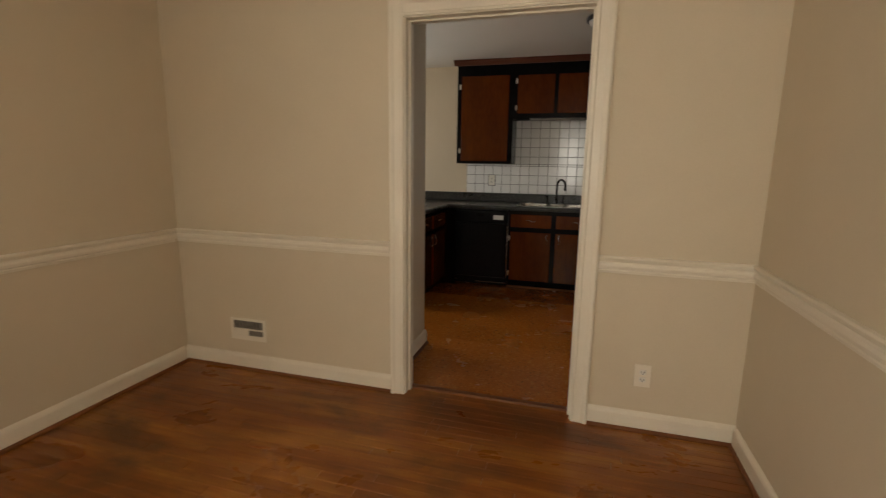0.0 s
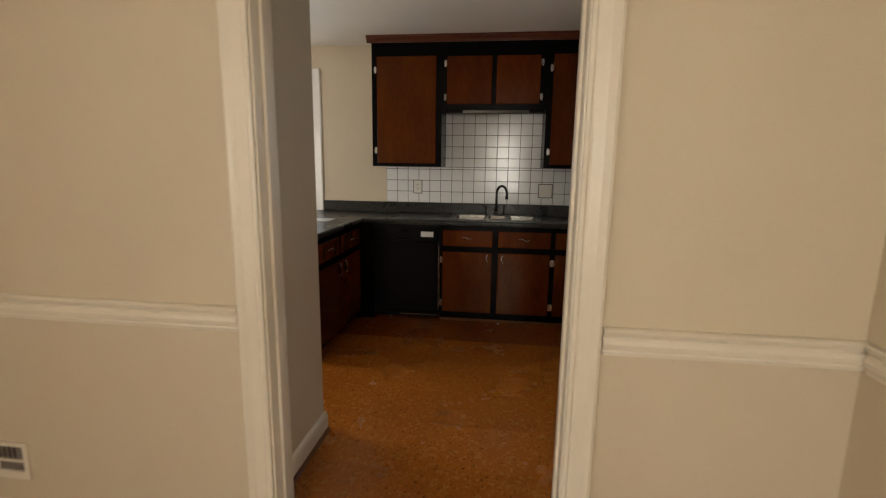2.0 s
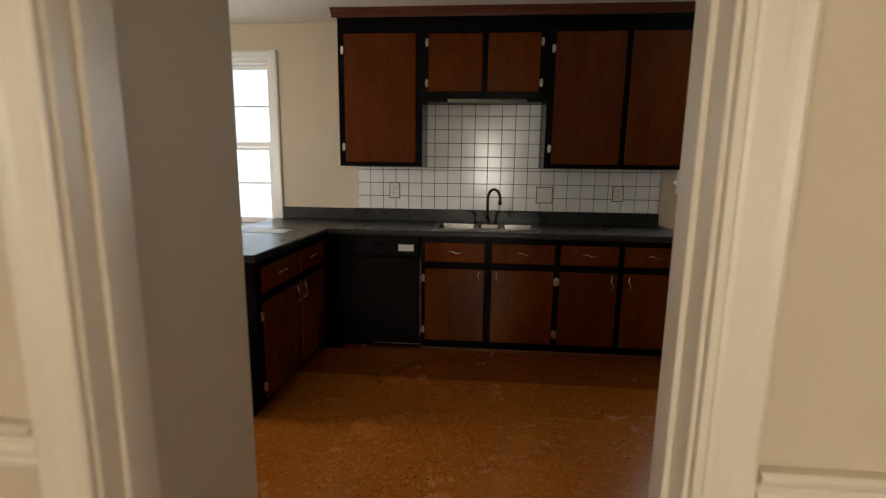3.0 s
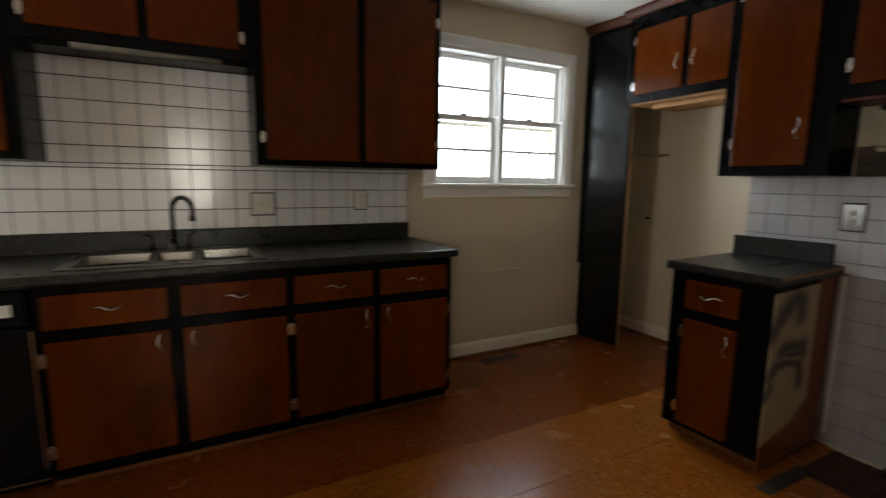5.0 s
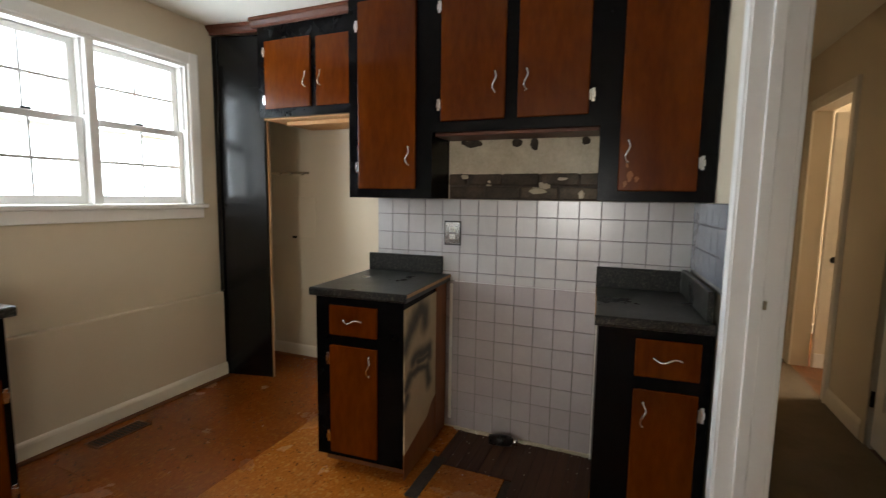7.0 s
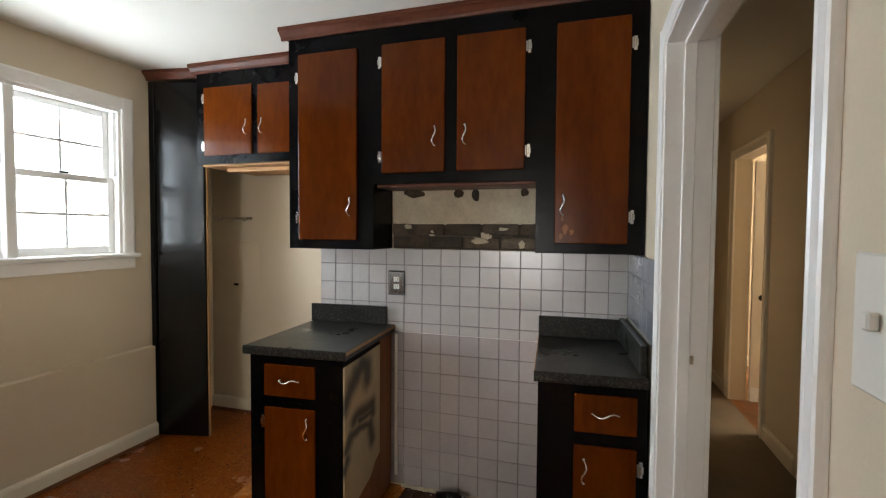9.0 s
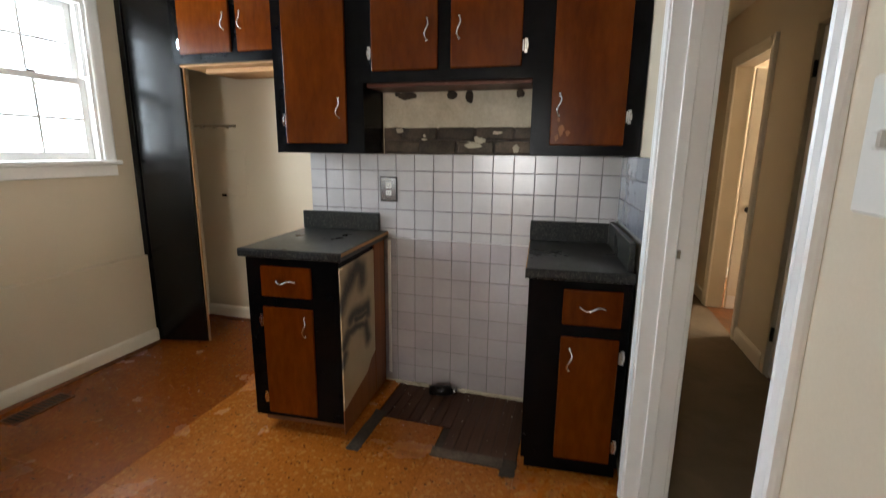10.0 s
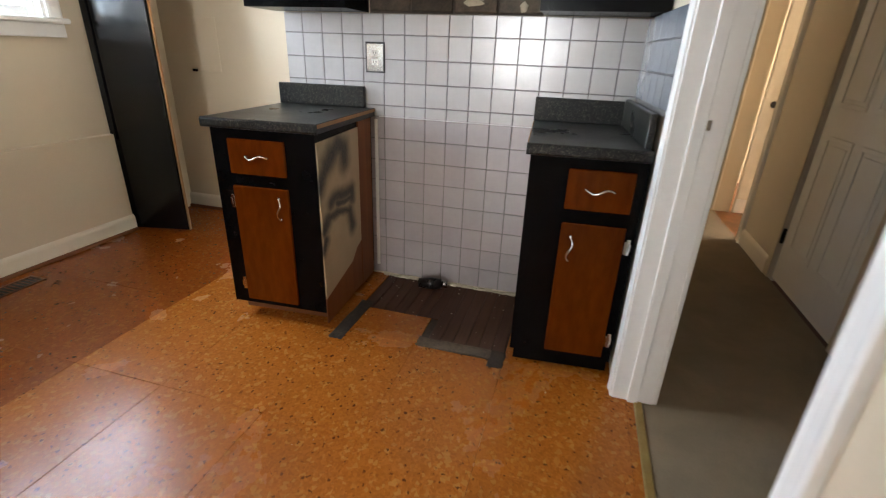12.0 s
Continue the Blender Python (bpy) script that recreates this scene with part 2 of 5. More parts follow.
GREYGROUT = surface("grey_grout", (0.11, 0.10, 0.092), (0.17, 0.155, 0.145), 12, 120, 0.8, 0.1, 0.3)
PLASTIC = surface("white_plastic", (0.70, 0.67, 0.60), (0.75, 0.72, 0.65), 10, 100, 0.35, 0.08, 0.03)
DARK = surface("dark_recess", (0.008, 0.007, 0.006), (0.015, 0.013, 0.011), 10, 60, 0.6, 0.1, 0.1)
APPL = surface("black_appliance_enamel", (0.006, 0.006, 0.007), (0.008, 0.008, 0.009), 3, 90, 0.14, 0.06, 0.02, spec=0.16)
OAK = oak_floor()
OLDWOOD = wood("old_subfloor_wood", (0.045, 0.017, 0.009), (0.125, 0.056, 0.030), "x", 0.55, 0.18, 0.3)
CORK = cork_floor("cork", (1, 1, 1))
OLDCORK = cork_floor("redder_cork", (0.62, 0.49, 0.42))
SPRAY = sprayed_board()
GLASS = glazing()
BRICK = surface("old_brick", (0.05, 0.040, 0.027), (0.17, 0.125, 0.085), 14, 90, 0.85, 0.1, 0.6, 0, (1, 1, 1), 0.5)
MORTAR = surface("crumbling_mortar", (0.05, 0.038, 0.03), (0.12, 0.095, 0.075), 25, 120, 0.9, 0.1, 0.7)
PLASTER = surface("old_plaster", (0.42, 0.36, 0.25), (0.62, 0.55, 0.41), 7, 60, 0.7, 0.1, 0.5)
CARPET = surface("hall_carpet", (0.17, 0.125, 0.075), (0.27, 0.205, 0.13), 3, 260, 0.95, 0.05, 0.9)
TAR = surface("black_adhesive", (0.016, 0.010, 0.006), (0.075, 0.050, 0.029), 22, 90, 0.85, 0.2, 0.6)
BRASS = surface("brass_strip", (0.34, 0.23, 0.07), (0.46, 0.33, 0.12), 12, 120, 0.4, 0.15, 0.1, 0.6)
TIMBER = wood("base_shoe_wood", (0.13, 0.04, 0.012), (0.20, 0.075, 0.022), "x", 0.4)
DUSTYGLUE = surface("dusty_adhesive", (0.055, 0.036, 0.021), (0.15, 0.105, 0.066), 18, 80, 0.8, 0.15, 0.5)
STAINED = wood("stained_raw_wood", (0.19, 0.055, 0.013), (0.32, 0.11, 0.030), "z", 0.5)
PAPER = surface("paper_label", (0.66, 0.65, 0.62), (0.72, 0.71, 0.68), 20, 100, 0.6, 0.05, 0.05)
VENTGREY = surface("dusty_duct", (0.14, 0.12, 0.10), (0.22, 0.195, 0.165), 15, 60, 0.7, 0.1, 0.2)
EARTH = surface("outdoor_ground", (0.10, 0.11, 0.06), (0.22, 0.20, 0.13), 0.5, 9, 0.9, 0.05, 0.4)


def laminate():
    m, n, l, p = nodes_of("speckled_laminate")
    v = place(n, l)
    a, b = noise(n, l, v, 85, 4, 0.75, 0.8), noise(n, l, v, 210, 2, 0.6)
    col = ramp(n, l, a, [(0.40, (0.006, 0.0065, 0.006)), (0.54, (0.016, 0.016, 0.015)), (0.66, (0.075, 0.068, 0.055))])
    col = blend(n, l, ramp(n, l, b, [(0.62, (0, 0, 0)), (0.70, (0.7, 0.7, 0.7))]), col, (0.17, 0.15, 0.115))
    l.new(col, p.inputs["Base Color"])
    l.new(calc(n, l, 'MULTIPLY_ADD', noise(n, l, v, 5, 4), 0.2, 0.2), p.inputs["Roughness"])
    p.inputs["Specular IOR Level"].default_value = 0.35
    bump(n, l, p, noise(n, l, v, 30, 2), 0.05, 0.0008)
    return m


COUNTER = laminate()

# ---- mesh helpers ----
random.seed(7)


def box(x0, x1, y0, y1, z0, z1, bev=0.0, seg=1, into=None):
    """A box as a bmesh, its edges rounded by bev; added to into where that is given."""
    x0, x1, y0, y1, z0, z1 = min(x0, x1), max(x0, x1), min(y0, y1), max(y0, y1), min(z0, z1), max(z0, z1)
    bm = bmesh.new()
    bmesh.ops.create_cube(bm, size=1.0, matrix=Matrix.Translation(((x0 + x1) / 2, (y0 + y1) / 2, (z0 + z1) / 2)) @ Matrix.Diagonal((x1 - x0, y1 - y0, z1 - z0, 1)))
    if bev:
        bmesh.ops.bevel(bm, geom=bm.edges[:], offset=min(bev, 0.45 * min(x1 - x0, y1 - y0, z1 - z0)), segments=seg, profile=0.5, affect='EDGES')
    if into is None:
        return bm
    me = bpy.data.meshes.new("tmp")
    bm.to_mesh(me)
    bm.free()
    into.from_mesh(me)
    bpy.data.meshes.remove(me)
    return into


def boxes(*rows, bev=0.0):
    bm = bmesh.new()
    for r in rows:
        box(*r, bev=bev, into=bm)
    return bm


def tube(points, r, sides=8, closed_ends=True, into=None):
    """A round bar along points, given as Vectors or triples; r may be a list."""
    bm = into or bmesh.new()
    pts = [Vector(q) for q in points]
    rs = r if isinstance(r, (list, tuple)) else [r] * len(pts)
    rings, side = [], None
    for i, q in enumerate(pts):
        d = (pts[min(i + 1, len(pts) - 1)] - pts[max(i - 1, 0)]).normalized()
        if side is None:
            side = d.orthogonal().normalized()
        side = (side - d * side.dot(d)).normalized()
        up = d.cross(side)
        rings.append([bm.verts.new(q + rs[i] * (side * math.cos(a) + up * math.sin(a))) for a in (2 * math.pi * k / sides for k in range(sides))])
    for a, b in zip(rings, rings[1:]):
        for k in range(sides):
            f = bm.faces.new((a[k], a[(k + 1) % sides], b[(k + 1) % sides], b[k]))
            f.smooth = True
    if closed_ends:
        bm.faces.new(rings[0][::-1])
        bm.faces.new(rings[-1])
    return bm


def profile(pts, path_a, path_b, out, up=(0, 0, 1)):
    """A moulding: profile points (out, up) swept from path_a to path_b."""
    bm = bmesh.new()
    a, b, o, u = Vector(path_a), Vector(path_b), Vector(out), Vector(up)
    ra = [bm.verts.new(a + o * q[0] + u * q[1]) for q in pts]
    rb = [bm.verts.new(b + o * q[0] + u * q[1]) for q in pts]
    k = len(pts)
    for i in range(k):
        bm.faces.new((ra[i], ra[(i + 1) % k], rb[(i + 1) % k], rb[i]))
    bm.faces.new(ra[::-1])
    bm.faces.new(rb)
    bmesh.ops.recalc_face_normals(bm, faces=bm.faces[:])
    return bm


def mesh_of(name, bm, material):
    me = bpy.data.meshes.new(name)
    bmesh.ops.recalc_face_normals(bm, faces=bm.faces[:])
    bm.to_mesh(me)
    bm.free()
    me.materials.append(material)
    return me


def thing(name, at, label, category, group="", kind=""):
    ob = new(name)
    ob.location = at
    ob.empty_display_size = 0.1
    return tagged(ob, label, category, group, kind)


def under(ob, parent):
    ob.parent = parent
    if parent.type == 'EMPTY':
        ob.matrix_parent_inverse = Matrix.Translation(-Vector(parent.location))
    return ob


def part(name, bm, material, parent, label=""):
    ob = under(new(name, mesh_of(name, bm, material)), parent)
    return tagged(ob, label)


def piece(name, me, parent, at, rz=0.0):
    """An object on a shared mesh, under parent."""
    ob = under(new(name, me), parent)
    ob.matrix_basis = pose(*at, 0, 0, rz)
    return ob


def solid(name, bm, material, label, category, kind=""):
    return tagged(new(name, mesh_of(name, bm, material)), label, category, "", kind)


def setting(name, bm, material, label, category="wall"):
    return solid(name, bm, material, label, category, "structure")


def askew(t, pivot=(2.55, 3.31, 0), shift=(-0.018, 0.020, 0), turn=3.4):
    """Turn a thing of the narrow cabinets by the stove gap: they stand a little crooked."""
    pivot = Vector(pivot)
    t.matrix_basis = Matrix.Translation(pivot + Vector(shift)) @ pose(0, 0, 0, 0, 0, turn) @ Matrix.Translation(-pivot) @ Matrix.Translation(t.location)


# ---- plan ----
CEILING = 2.50
SINK_WALL, STOVE_WALL, ALCOVE_WALL = 4.95, 2.85, 3.46
DIN_Y, KIT_Y = 1.72, 1.845          # faces of the wall between dining room and kitchen
DIN_L, DIN_R, DIN_BACK = -2.30, 1.045, -2.65
DOOR_L, DOOR_R, DOOR_TOP = -0.70, 0.26, 2.11
HALL_L, HALL_R, HALL_TOP = 1.068, 2.165, 2.065
STUB_X, STUB_Y = -0.84, 2.50
KIT_L = -3.10
HALL_S, HALL_END = 0.88, 6.20
W1 = (1.55, 2.71, 1.28, 2.20)        # right window opening: x0, x1, z0, z1
W2 = (-2.92, -1.85, 0.86, 2.215)     # left window opening

# ---- structure ----
setting("floor", boxes((KIT_L - 0.2, 6.6, -2.9, 5.2, -0.25, -0.022)), OLDWOOD, "dark timber subfloor under all the rooms", "floor")
setting("ceiling", boxes((KIT_L - 0.2, 6.6, -2.9, 5.2, CEILING, CEILING + 0.15)), CEIL, "cream painted plaster ceiling, flat and slightly uneven", "ceiling")
y0, y1 = SINK_WALL, SINK_WALL + 0.2
setting("wall_north", boxes((KIT_L - 0.2, W2[0], y0, y1, -0.02, CEILING), (W2[0], W2[1], y0, y1, -0.02, W2[2]), (W2[0], W2[1], y0, y1, W2[3], CEILING),
                            (W2[1], W1[0], y0, y1, -0.02, CEILING), (W1[0], W1[1], y0, y1, -0.02, W1[2]), (W1[0], W1[1], y0, y1, W1[3], CEILING),
                            (W1[1], ALCOVE_WALL + 0.15, y0, y1, -0.02, CEILING)), PAINT, "cream painted kitchen wall with two sash windows")
setting("wall_west", boxes((KIT_L - 0.2, KIT_L, STUB_Y, 2.62, -0.02, CEILING), (KIT_L - 0.2, KIT_L, 3.88, SINK_WALL, -0.02, CEILING), (KIT_L - 0.2, KIT_L, 2.62, 3.88, -0.02, 0.76), (KIT_L - 0.2, KIT_L, 2.62, 3.88, 1.92, CEILING)), PAINT,
        "plain cream painted wall with a window, closing the kitchen")
setting("wall_chimney", boxes((STOVE_WALL, ALCOVE_WALL + 0.15, KIT_Y, 3.575, -0.02, CEILING)), PAINT, "cream painted masonry chimney wall behind the stove gap")
setting("wall_alcove", boxes((ALCOVE_WALL, ALCOVE_WALL + 0.15, 3.575, SINK_WALL, -0.02, CEILING)), PAINT, "cream painted back wall of the fridge alcove")
setting("wall_dining_north", boxes((DIN_L - 0.15, DOOR_L, DIN_Y, KIT_Y, -0.02, CEILING), (DOOR_L, DOOR_R, DIN_Y, KIT_Y, DOOR_TOP, CEILING), (DOOR_R, HALL_L, DIN_Y, KIT_Y, -0.02, CEILING),
                                   (HALL_L, HALL_R, DIN_Y - 0.02, KIT_Y, HALL_TOP, CEILING), (HALL_R, 6.4, DIN_Y - 0.02, KIT_Y, -0.02, CEILING)), PAINT,
        "cream painted wall with cased openings to kitchen and hall")
setting("wall_stub", boxes((KIT_L - 0.2, STUB_X, KIT_Y, STUB_Y, -0.02, CEILING)), PAINT, "cream painted wall return beside the kitchen opening")
setting("wall_dining_west", boxes((DIN_L - 0.15, DIN_L, DIN_BACK, -2.1, -0.02, CEILING), (DIN_L - 0.15, DIN_L, -0.8, DIN_Y, -0.02, CEILING), (DIN_L - 0.15, DIN_L, -2.1, -0.8, -0.02, 0.8), (DIN_L - 0.15, DIN_L, -2.1, -0.8, 2.1, CEILING)), PAINT, "cream painted dining room wall with white chair rail")
setting("wall_dining_east", boxes((DIN_R, DIN_R + 0.022, DIN_BACK, DIN_Y, -0.02, CEILING)), PAINT, "cream painted dining room wall with white chair rail")
yb = DIN_BACK
setting("wall_dining_south", boxes((DIN_L - 0.15, -0.30, yb - 0.2, yb, -0.02, CEILING), (-0.30, 0.42, yb - 0.2, yb, -0.02, 0.75), (-0.30, 0.42, yb - 0.2, yb, 2.15, CEILING), (0.42, DIN_R + 0.022, yb - 0.2, yb, -0.02, CEILING)),
        PAINT, "cream painted dining room wall with a tall window")
D0, D1 = 4.255, 4.99
setting("wall_hall_south", boxes((DIN_R + 0.022, 2.80, HALL_S - 0.12, HALL_S, -0.02, CEILING), (2.80, 3.60, HALL_S - 0.12, HALL_S, 2.05, CEILING), (3.60, D0, HALL_S - 0.12, HALL_S, -0.02, CEILING),
                                 (D0, D1, HALL_S - 0.12, HALL_S, 2.06, CEILING), (D1, HALL_END, HALL_S - 0.12, HALL_S, -0.02, CEILING)), PAINT, "beige painted hall wall with two doorways")
setting("wall_hall_end", boxes((HALL_END, HALL_END + 0.15, -1.7, DIN_Y, -0.02, CEILING)), PAINT, "beige painted wall at the end of the hall")
setting("wall_bedroom", boxes((4.0, 4.12, -1.6, HALL_S - 0.12, -0.02, CEILING), (4.0, 4.6, -1.75, -1.6, -0.02, CEILING), (5.8, HALL_END, -1.75, -1.6, -0.02, CEILING),
                              (4.6, 5.8, -1.75, -1.6, -0.02, 0.9), (4.6, 5.8, -1.75, -1.6, 2.1, CEILING)), PAINT, "cream painted walls of the room beyond the hall")
setting("ground", boxes((-900, 900, -900, 900, -0.75, -0.70)), EARTH, "dry grassy ground outside the house", "ground")

# baseboards and shoe mouldings
BASE = [(0, 0), (0.016, 0), (0.016, 0.085), (0.012, 0.098), (0.004, 0.108), (0, 0.108)]
SHOE = [(0.016, 0), (0.030, 0), (0.029, 0.009), (0.024, 0.016), (0.016, 0.019)]
RAIL = [(0, 0), (0.008, 0.002), (0.012, 0.014), (0.010, 0.020), (0.018, 0.026), (0.022, 0.040), (0.018, 0.052), (0.010, 0.058), (0.014, 0.064), (0.024, 0.074), (0.026, 0.082), (0.020, 0.088), (0, 0.088)]


def skirting(a, b, out, shoe=TIMBER):
    setting("baseboard", profile(BASE, (*a, 0), (*b, 0), out), TRIM, "white painted baseboard along the wall", "baseboard")
    if shoe:
        setting("trim", profile(SHOE, (*a, 0), (*b, 0), out), shoe, "brown wooden shoe moulding at the floor", "moulding")


def chair_rail(a, b, out):
    setting("trim", profile(RAIL, (*a, 0.832), (*b, 0.832), out), TRIM, "white moulded chair rail", "chair rail")


CW = 0.084
skirting((DIN_L, DIN_Y), (DOOR_L - CW, DIN_Y), (0, -1, 0))
skirting((DOOR_R + CW, DIN_Y), (DIN_R, DIN_Y), (0, -1, 0))
skirting((DIN_L, DIN_BACK), (DIN_L, DIN_Y - 0.03), (1, 0, 0))
skirting((DIN_R, DIN_BACK), (DIN_R, DIN_Y - 0.03), (-1, 0, 0))
skirting((STUB_X, KIT_Y + 0.02), (STUB_X, STUB_Y + 0.016), (1, 0, 0))
skirting((1.42, SINK_WALL - 0.047), (2.895, SINK_WALL - 0.047), (0, -1, 0))
skirting((ALCOVE_WALL, 3.58), (ALCOVE_WALL, SINK_WALL), (-1, 0, 0))
skirting((3.66, HALL_S), (D0 - 0.08, HALL_S), (0, 1, 0), None)
skirting((DIN_R + 0.025, HALL_S), (2.74, HALL_S), (0, 1, 0), None)
skirting((D1 + 0.08, HALL_S), (HALL_END, HALL_S), (0, 1, 0), None)
skirting((4.12, -1.55), (4.12, HALL_S - 0.13), (1, 0, 0), None)
skirting((HALL_END, -1.5), (HALL_END, DIN_Y - 0.1), (-1, 0, 0), None)
chair_rail((DIN_L, DIN_Y), (DOOR_L - CW - 0.004, DIN_Y), (0, -1, 0))
chair_rail((DOOR_R + CW + 0.004, DIN_Y), (DIN_R, DIN_Y), (0, -1, 0))
chair_rail((DIN_L, DIN_BACK), (DIN_L, DIN_Y - 0.03), (1, 0, 0))
chair_rail((DIN_R, DIN_BACK), (DIN_R, DIN_Y - 0.03), (-1, 0, 0))

# cased openings: jamb lining and moulded casing, (across, out) profile
CASE = [(0, 0), (0, 0.014), (0.012, 0.018), (0.020, 0.014), (0.028, 0.016), (0.066, 0.019), (0.078, 0.024), (0.092, 0.028), (0.102, 0.024), (0.105, 0.012), (0.105, 0)]


def casing(name, x0, x1, top, y, out, material, label, w=1.0, z0=0.0, first=True, proud=1.0):
    """Casing round an opening in a wall along x whose face is at y; out is -1 or 1."""
    t = thing(name, ((x0 + x1) / 2, y, z0), label, "door casing", kind="structure")
    pr = [(q[0] * w, q[1] * proud) for q in CASE]
    if first:
        part("casing_side", profile(pr, (x0, y, z0), (x0, y, top + 0.105 * w), (-1, 0, 0), (0, out, 0)), material, t)
    part("casing_side", profile(pr, (x1, y, z0), (x1, y, top + 0.105 * w), (1, 0, 0), (0, out, 0)), material, t)
    part("casing_head", profile([(a, b - 0.0015) for a, b in pr], (x0, y, top), (x1, y, top), (0, 0, 1), (0, out, 0)), material, t)
    return t


def lining(x0, x1, top, ya, yb, material):
    t = 0.019
    th = thing("trim", ((x0 + x1) / 2, (ya + yb) / 2, 0), "white painted jamb lining of an opening", "door jamb", kind="structure")
    part("jamb", box(x0 - 0.001, x0 + t, ya, yb, 0, top, 0.002), material, th)
    part("jamb", box(x1 - t, x1 + 0.001, ya, yb, 0, top, 0.002), material, th)
    part("jamb_head", box(x0 + t, x1 - t, ya, yb, top - t, top + 0.001, 0.002), material, th)
    ym = (ya + yb) / 2
    part("stop", box(x0 + t, x0 + t + 0.011, ym - 0.018, ym + 0.018, 0, top - t, 0.002), material, th)
    part("stop", box(x1 - t - 0.011, x1 - t, ym - 0.018, ym + 0.018, 0, top - t, 0.002), material, th)
    part("stop_head", box(x0 + t + 0.011, x1 - t - 0.011, ym - 0.018, ym + 0.018, top - t - 0.011, top - t, 0.002), material, th)
    return th


lining(DOOR_L - 0.012, DOOR_R + 0.012, DOOR_TOP + 0.012, DIN_Y - 0.001, KIT_Y + 0.001, TRIM)
casing("door_casing", DOOR_L, DOOR_R, DOOR_TOP, DIN_Y, -1, TRIM, "white moulded casing round the kitchen opening", 0.8)
casing("door_casing", DOOR_L, DOOR_R, DOOR_TOP, KIT_Y, 1, TRIM, "white moulded casing on the kitchen side", 0.8)
hl = lining(HALL_L - 0.012, HALL_R + 0.012, HALL_TOP + 0.012, DIN_Y - 0.021, KIT_Y + 0.001, CASING)
part("strike_plate", box(HALL_R - 0.0095, HALL_R - 0.005, 1.74, 1.752, 1.0, 1.03, 0.001), CHROME, hl, "small steel strike plate")
casing("door_casing", HALL_L, HALL_R, HALL_TOP, KIT_Y, 1, CASING, "glossy white casing of the hall doorway", 0.5, 0.0, True, 0.5)
casing("door_casing", HALL_L, HALL_R, HALL_TOP, DIN_Y - 0.02, -1, CASING, "glossy white casing on the hall side", 0.7, 0.0, False)
casing("door_casing", D0, D1, 2.06, HALL_S, 1, TRIM, "white casing of an open doorway off the hall", 0.8)
setting("threshold", profile([(0, 0), (0.05, 0), (0.044, 0.010), (0.006, 0.010)], (DOOR_L + 0.01, KIT_Y - 0.05, 0), (DOOR_R - 0.01, KIT_Y - 0.05, 0), (0, 1, 0)), TIMBER, "worn wooden threshold strip between two floors", "threshold")
setting("threshold", profile([(0, 0), (0.032, 0), (0.027, 0.006), (0.005, 0.006)], (HALL_L + 0.01, 1.735, 0), (HALL_R - 0.01, 1.735, 0), (0, 1, 0)), BRASS, "tarnished brass strip between cork and carpet", "threshold")
setting("wall_ledge", box(1.40, 2.895, SINK_WALL - 0.048, SINK_WALL - 0.001, 0, 0.637, 0.004), PAINT, "cream painted wainscot panel with a shallow ledge", "wall panel")


